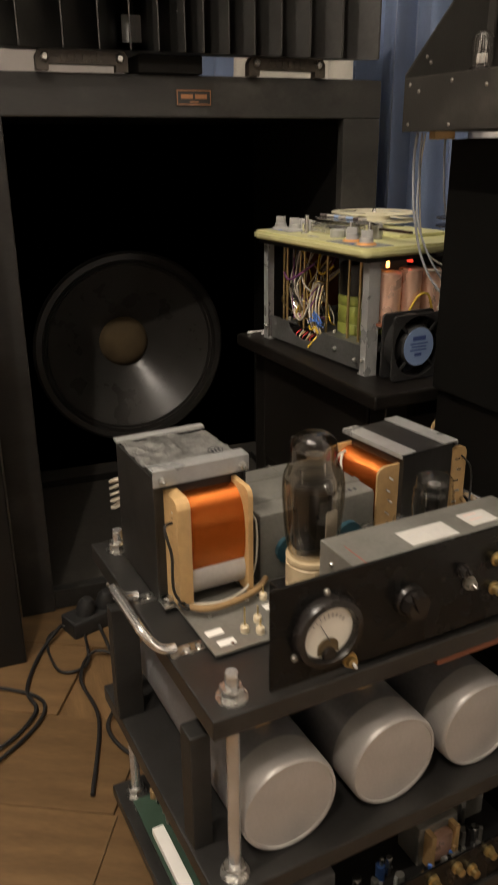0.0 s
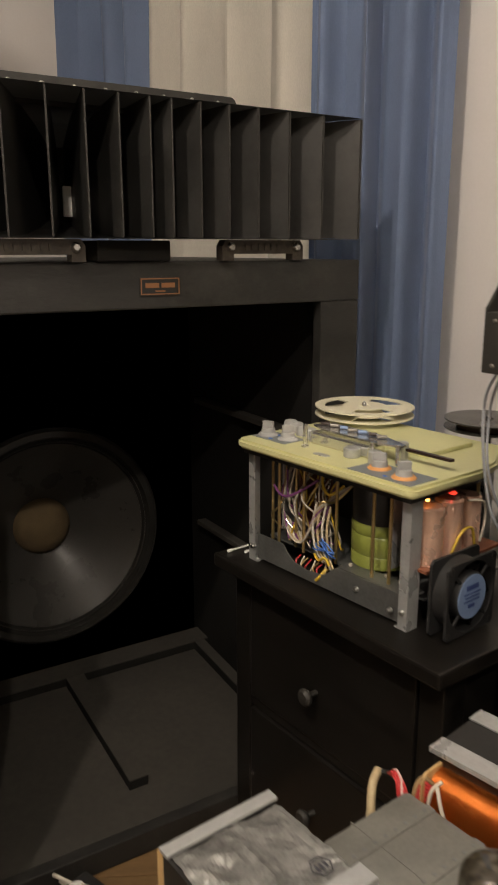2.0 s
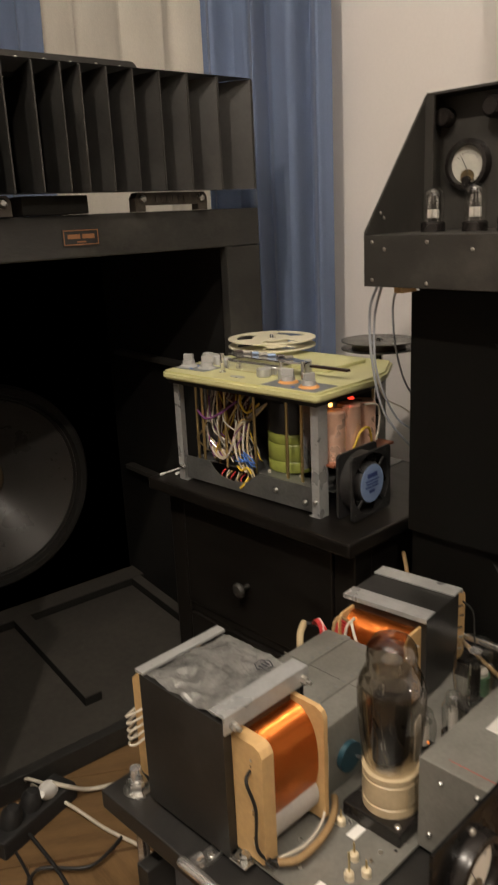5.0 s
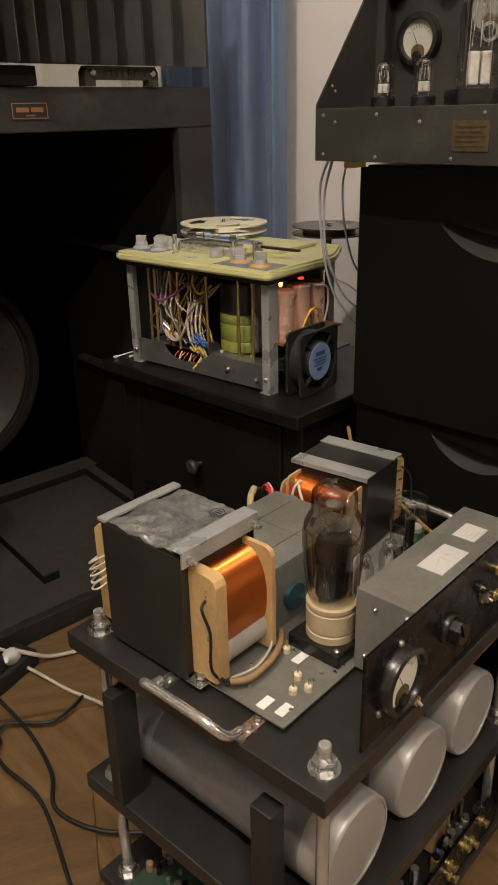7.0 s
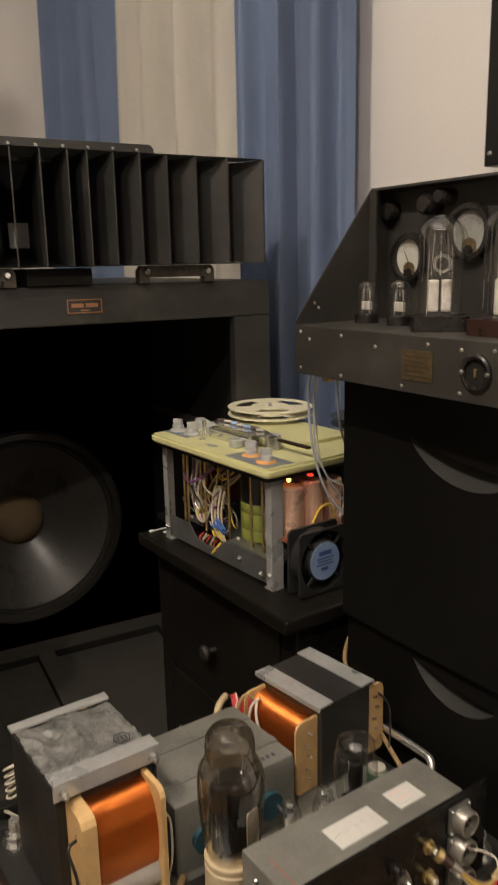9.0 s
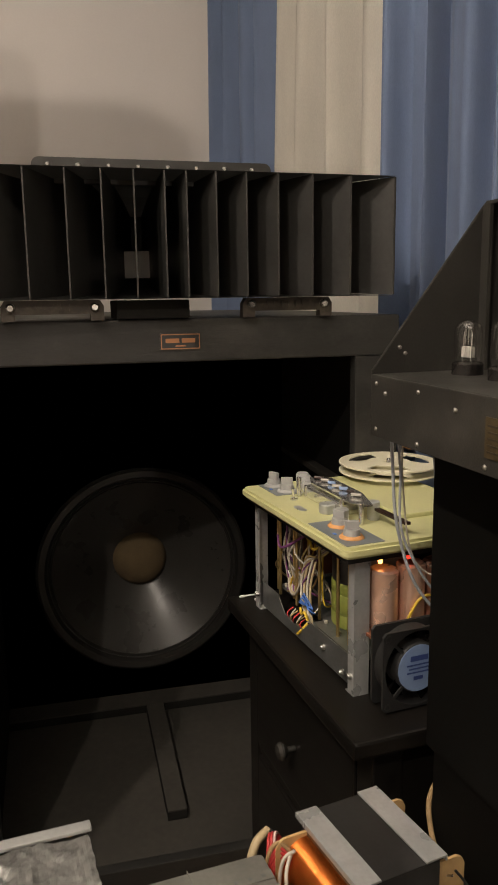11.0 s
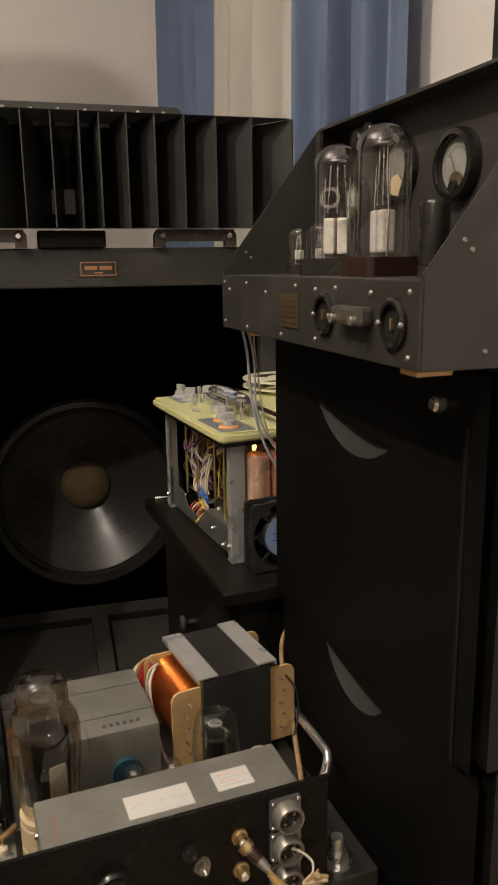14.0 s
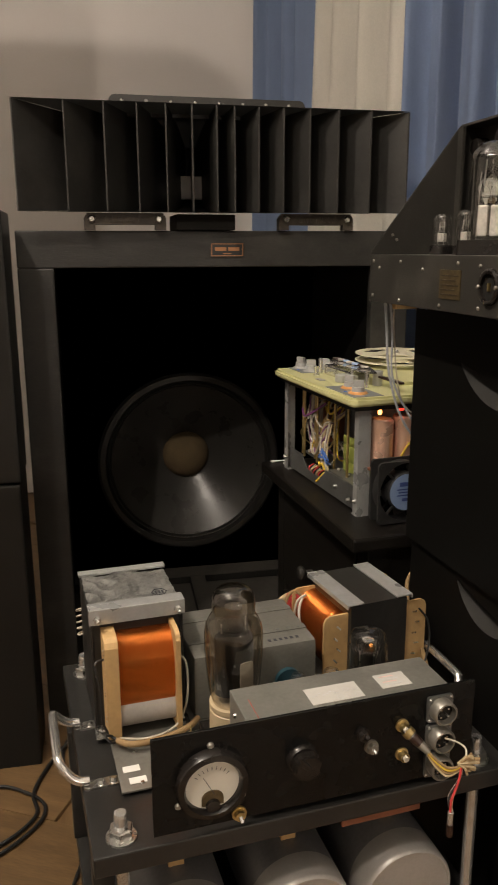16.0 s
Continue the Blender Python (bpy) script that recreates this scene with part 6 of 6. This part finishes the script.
tagged(part("sleeved_cable", hose([(0.572, 0.590, 0.432), (0.582, 0.66, 0.442), (0.596, 0.73, 0.456), (0.610, 0.80, 0.474), (0.617, 0.85, 0.490), (0.626, 0.882, 0.510), (0.640, 0.90, 0.520), (0.67, 0.93, 0.520)], 0.0030, 10, 8), M_SLEEVE, smooth=True), "tan cloth-covered cable rising beside the tower", "cable")

# ---- smoothing capacitors on the middle shelf ----
for k, u in enumerate((0.067, 0.196, 0.318)):
    c = amp("smoothing_capacitor", u, 0.0, 0.2675, "large grey cylindrical smoothing capacitor lying on its side", "capacitor", group="capacitors on the middle shelf")
    part("can", lathe([(0, -0.30), (0.0545, -0.30), (0.055, -0.296), (0.055, -0.256), (0.0545, -0.255), (0.055, -0.254), (0.055, -0.036), (0.054, -0.0355)], 56, TO_FRONT), M_CAN, c, smooth=True)
    part("end_band", lathe([(0.0540, -0.0362), (0.0552, -0.0360), (0.0552, -0.004), (0.0535, -0.0012)], 56, TO_FRONT), M_CANFACE, c, "bare metal end band", smooth=True)
    part("end_disc", lathe([(0.0535, -0.0012), (0.0525, 0.0), (0.0495, 0.0004), (0, 0.0004)], 56, TO_FRONT), M_CANFACE, c, "pale flat end", smooth=True)
    part("rim", lathe([(0.0498, 0.0003), (0.0500, 0.0018), (0.0525, 0.0018), (0.0542, 0.0), (0.0552, -0.003)], 56, TO_FRONT), M_CANFACE, c, "crimped rim", smooth=True)
    part("wedge", box(-0.009, 0.009, 0.058, 0.078, 0.0535, 0.066, 0.002), M_CARD, c, "small wooden wedge")
for v, dv, h in ((0.040, 0.026, 0.142), (0.262, 0.018, 0.160)):
    for u in (-0.004, 0.1315, 0.257):
        w_ = 0.009 if u > 0 else 0.022 if v < 0.1 else 0.034
        s_ = amp("saddle_block", u - (0.008 if u < 0 else 0), v, 0.212, "black wooden block chocking the capacitors", "block", group="chocks between the capacitors")
        part("block", box(-w_ / 2, w_ / 2, 0, dv, 0, h if u < 0 else 0.045, 0.002), M_BLACKWOOD, s_)
tagged(part("paxolin_strip", box(0.225, 0.315, -0.020, 0.03, 0.393, 0.4025, 0.001), M_BRICKBOARD), "red-brown paxolin strip under the top shelf", "strip").matrix_world = RACK

# ---- bottom shelf: a second circuit ----
pcb = amp("circuit_board", -0.012, 0.10, 0.040, "populated circuit board with a white terminal strip", "circuit board")
part("board", box(0.0, 0.065, 0, 0.19, 0.006, 0.008), mat("dark_green_laminate", (0.03, 0.06, 0.04), 0.45, vary=0.2), pcb)
part("terminal_strip", box(0.004, 0.020, 0.01, 0.125, 0.008, 0.018, 0.001), M_WHITE, pcb, "white terminal strip")
rw = random.Random(21)
for k in range(26):
    x, y = 0.026 + 0.034 * rw.random(), 0.008 + 0.175 * rw.random()
    r, h = rw.choice(((0.003, 0.008), (0.004, 0.012), (0.0022, 0.006), (0.005, 0.014)))
    part("component", rod((x, y, 0.008), (x, y, 0.008 + h), r, 10), rw.choice((M_DULL, M_BRASS, M_BAKELITE, M_BAKELITE, M_SLEEVE, M_BROWNBAKE)), pcb, smooth=True)
for u, v in ((0.0, 0.01), (0.06, 0.01), (0.0, 0.18), (0.06, 0.18)):
    part("spacer", rod((u + 0.003, v, 0), (u + 0.003, v, 0.006), 0.003, 8), M_ZINC, pcb)
sb = amp("spare_block", -0.005, 0.03, 0.040, "upright black plate on the bottom shelf", "block")
part("plate", box(0, 0.03, 0, 0.012, 0, 0.06, 0.003), M_BLACKWOOD, sb)
lp = amp("lower_panel", 0.0, -0.020, 0.040, "small black instrument panel with round meter", "control panel")
part("panel_sheet", box(0.12, 0.39, 0, 0.003, 0, 0.062, 0.0008), M_PANEL, lp)
dial(lp, 0.17, 0.0, 0.031, 0.028)
for x, z in ((0.25, 0.044), (0.255, 0.02), (0.285, 0.046), (0.31, 0.03), (0.335, 0.046)):
    part("phono_socket", lathe([(0, 0), (0.0075, 0), (0.0075, 0.003), (0.005, 0.0035), (0.005, 0.011), (0, 0.011)], 18, pose(x, 0, z, 90)), M_BRASS, lp, "brass phono socket", smooth=True)
sm = amp("small_transformer", 0.30, 0.05, 0.040, "small grey transformer with orange winding", "transformer")
part("core", box(-0.03, 0.03, -0.02, 0.02, 0.002, 0.062, 0.002), M_GREYPAINT, sm)
part("winding", box(-0.014, 0.014, -0.033, -0.0201, 0.012, 0.052, 0.005), M_COPPER, sm, smooth=True)
part("frame", box(-0.022, -0.015, -0.034, -0.0201, 0.006, 0.058), M_CARD, sm)
part("frame", box(0.015, 0.022, -0.034, -0.0201, 0.006, 0.058), M_CARD, sm)
g1 = amp("metal_case", 0.36, 0.08, 0.040, "plain grey metal case with cable clip", "case")
part("case", box(-0.025, 0.045, -0.02, 0.06, 0, 0.07, 0.003), M_GREYPAINT, g1)
part("clip", box(0.0, 0.008, -0.026, -0.0205, 0.01, 0.072, 0.001), M_ALU, g1)
g2 = amp("metal_case", 0.11, 0.10, 0.040, "flat grey metal case on the bottom shelf", "case")
part("case", box(-0.035, 0.045, -0.06, 0.06, 0, 0.045, 0.004), M_CAN, g2)
bits = amp("loose_components", 0.0, 0.0, 0.040, "crowd of small wired electronic components", "components")
for k in range(46):
    x, y = 0.17 + 0.20 * rw.random(), 0.0 + 0.055 * rw.random()
    if 0.26 < x < 0.345 and y > 0.012:
        y = 0.004
    r, h = rw.choice(((0.003, 0.02), (0.0045, 0.03), (0.0025, 0.035), (0.006, 0.024)))
    part("component", rod((x, y, 0.0), (x, y, h), r, 8), rw.choice((M_ZINC, M_ZINC, M_GREYPAINT, M_BAKELITE, M_BAKELITE, M_SLEEVE, M_WIREBLUE, M_DULL, M_ALU)), bits, smooth=True)

# ---- things on the floor ----
ps = thing("power_strip", pose(0.235, 1.385, 0, 0, 0, 20), "black power strip with plugs by the cabinet", "power strip")
part("body", box(-0.10, 0.07, -0.028, 0.028, 0, 0.035, 0.006), M_RUBBER, ps)
for x in (-0.06, -0.015):
    part("plug", lathe([(0, 0), (0.019, 0), (0.018, 0.022), (0.010, 0.034), (0, 0.036)], 20, pose(x, 0, 0.035, 12, 8, 0)), M_RUBBER, ps, smooth=True)
wp = part("white_plug", lathe([(0, 0), (0.017, 0), (0.016, 0.016), (0.009, 0.032), (0.006, 0.044), (0, 0.045)], 20, pose(0.03, 0.0, 0.036, 60, 0, -60)), M_WHITE, ps, "white mains plug", smooth=True)
tagged(part("mains_cable", hose([(0.268, 1.392, 0.05), (0.295, 1.375, 0.036), (0.33, 1.375, 0.012), (0.38, 1.36, 0.006), (0.424, 1.349, 0.005), (0.50, 1.30, 0.005), (0.54, 1.22, 0.005)], 0.0042, 10, 8), M_WIREWHITE, smooth=True), "white mains cable on the floor", "cable", "cables on the floor")
tagged(part("mains_cable", hose([(0.262, 1.40, 0.045), (0.24, 1.43, 0.05), (0.25, 1.452, 0.02), (0.285, 1.36, 0.012), (0.309, 1.277, 0.005), (0.335, 1.20, 0.005), (0.345, 1.13, 0.005)], 0.0034, 10, 8), M_WIREWHITE, smooth=True), "white mains cable on the floor", "cable", "cables on the floor")
for pts, r in (([(0.13, 1.36, 0.02), (0.08, 1.30, 0.006), (0.046, 1.203, 0.006), (0.052, 1.134, 0.006), (-0.024, 1.063, 0.006), (-0.2, 1.0, 0.006)], 0.0048),
               ([(-0.25, 1.18, 0.006), (-0.05, 1.232, 0.006), (0.03, 1.205, 0.006), (0.07, 1.15, 0.006), (0.03, 1.08, 0.006), (-0.1, 0.98, 0.006)], 0.0044),
               ([(0.16, 1.366, 0.02), (0.102, 1.35, 0.006), (0.10, 1.26, 0.006), (0.12, 1.225, 0.006), (0.16, 1.24, 0.006), (0.17, 1.33, 0.006)], 0.0036),
               ([(0.20, 1.353, 0.015), (0.206, 1.227, 0.006), (0.19, 1.12, 0.006), (0.16, 1.05, 0.006), (0.189, 0.97, 0.006), (0.26, 0.90, 0.006)], 0.0046),
               ([(0.32, 1.24, 0.006), (0.25, 1.22, 0.006), (0.18, 1.27, 0.006), (0.14, 1.20, 0.006), (0.15, 1.08, 0.006), (0.11, 0.92, 0.006)], 0.0044),
               ([(0.64, 0.58, 0.006), (0.60, 0.52, 0.006), (0.57, 0.47, 0.006), (0.60, 0.40, 0.006), (0.7, 0.34, 0.006)], 0.0036),
               ([(0.66, 0.57, 0.006), (0.63, 0.50, 0.006), (0.64, 0.43, 0.006), (0.72, 0.40, 0.006)], 0.0036)):
    tagged(part("black_cable", hose(pts, r * 0.72, 10, 9), M_WIREBLACK, smooth=True), "black cable curling over the floor", "cable", "cables on the floor")
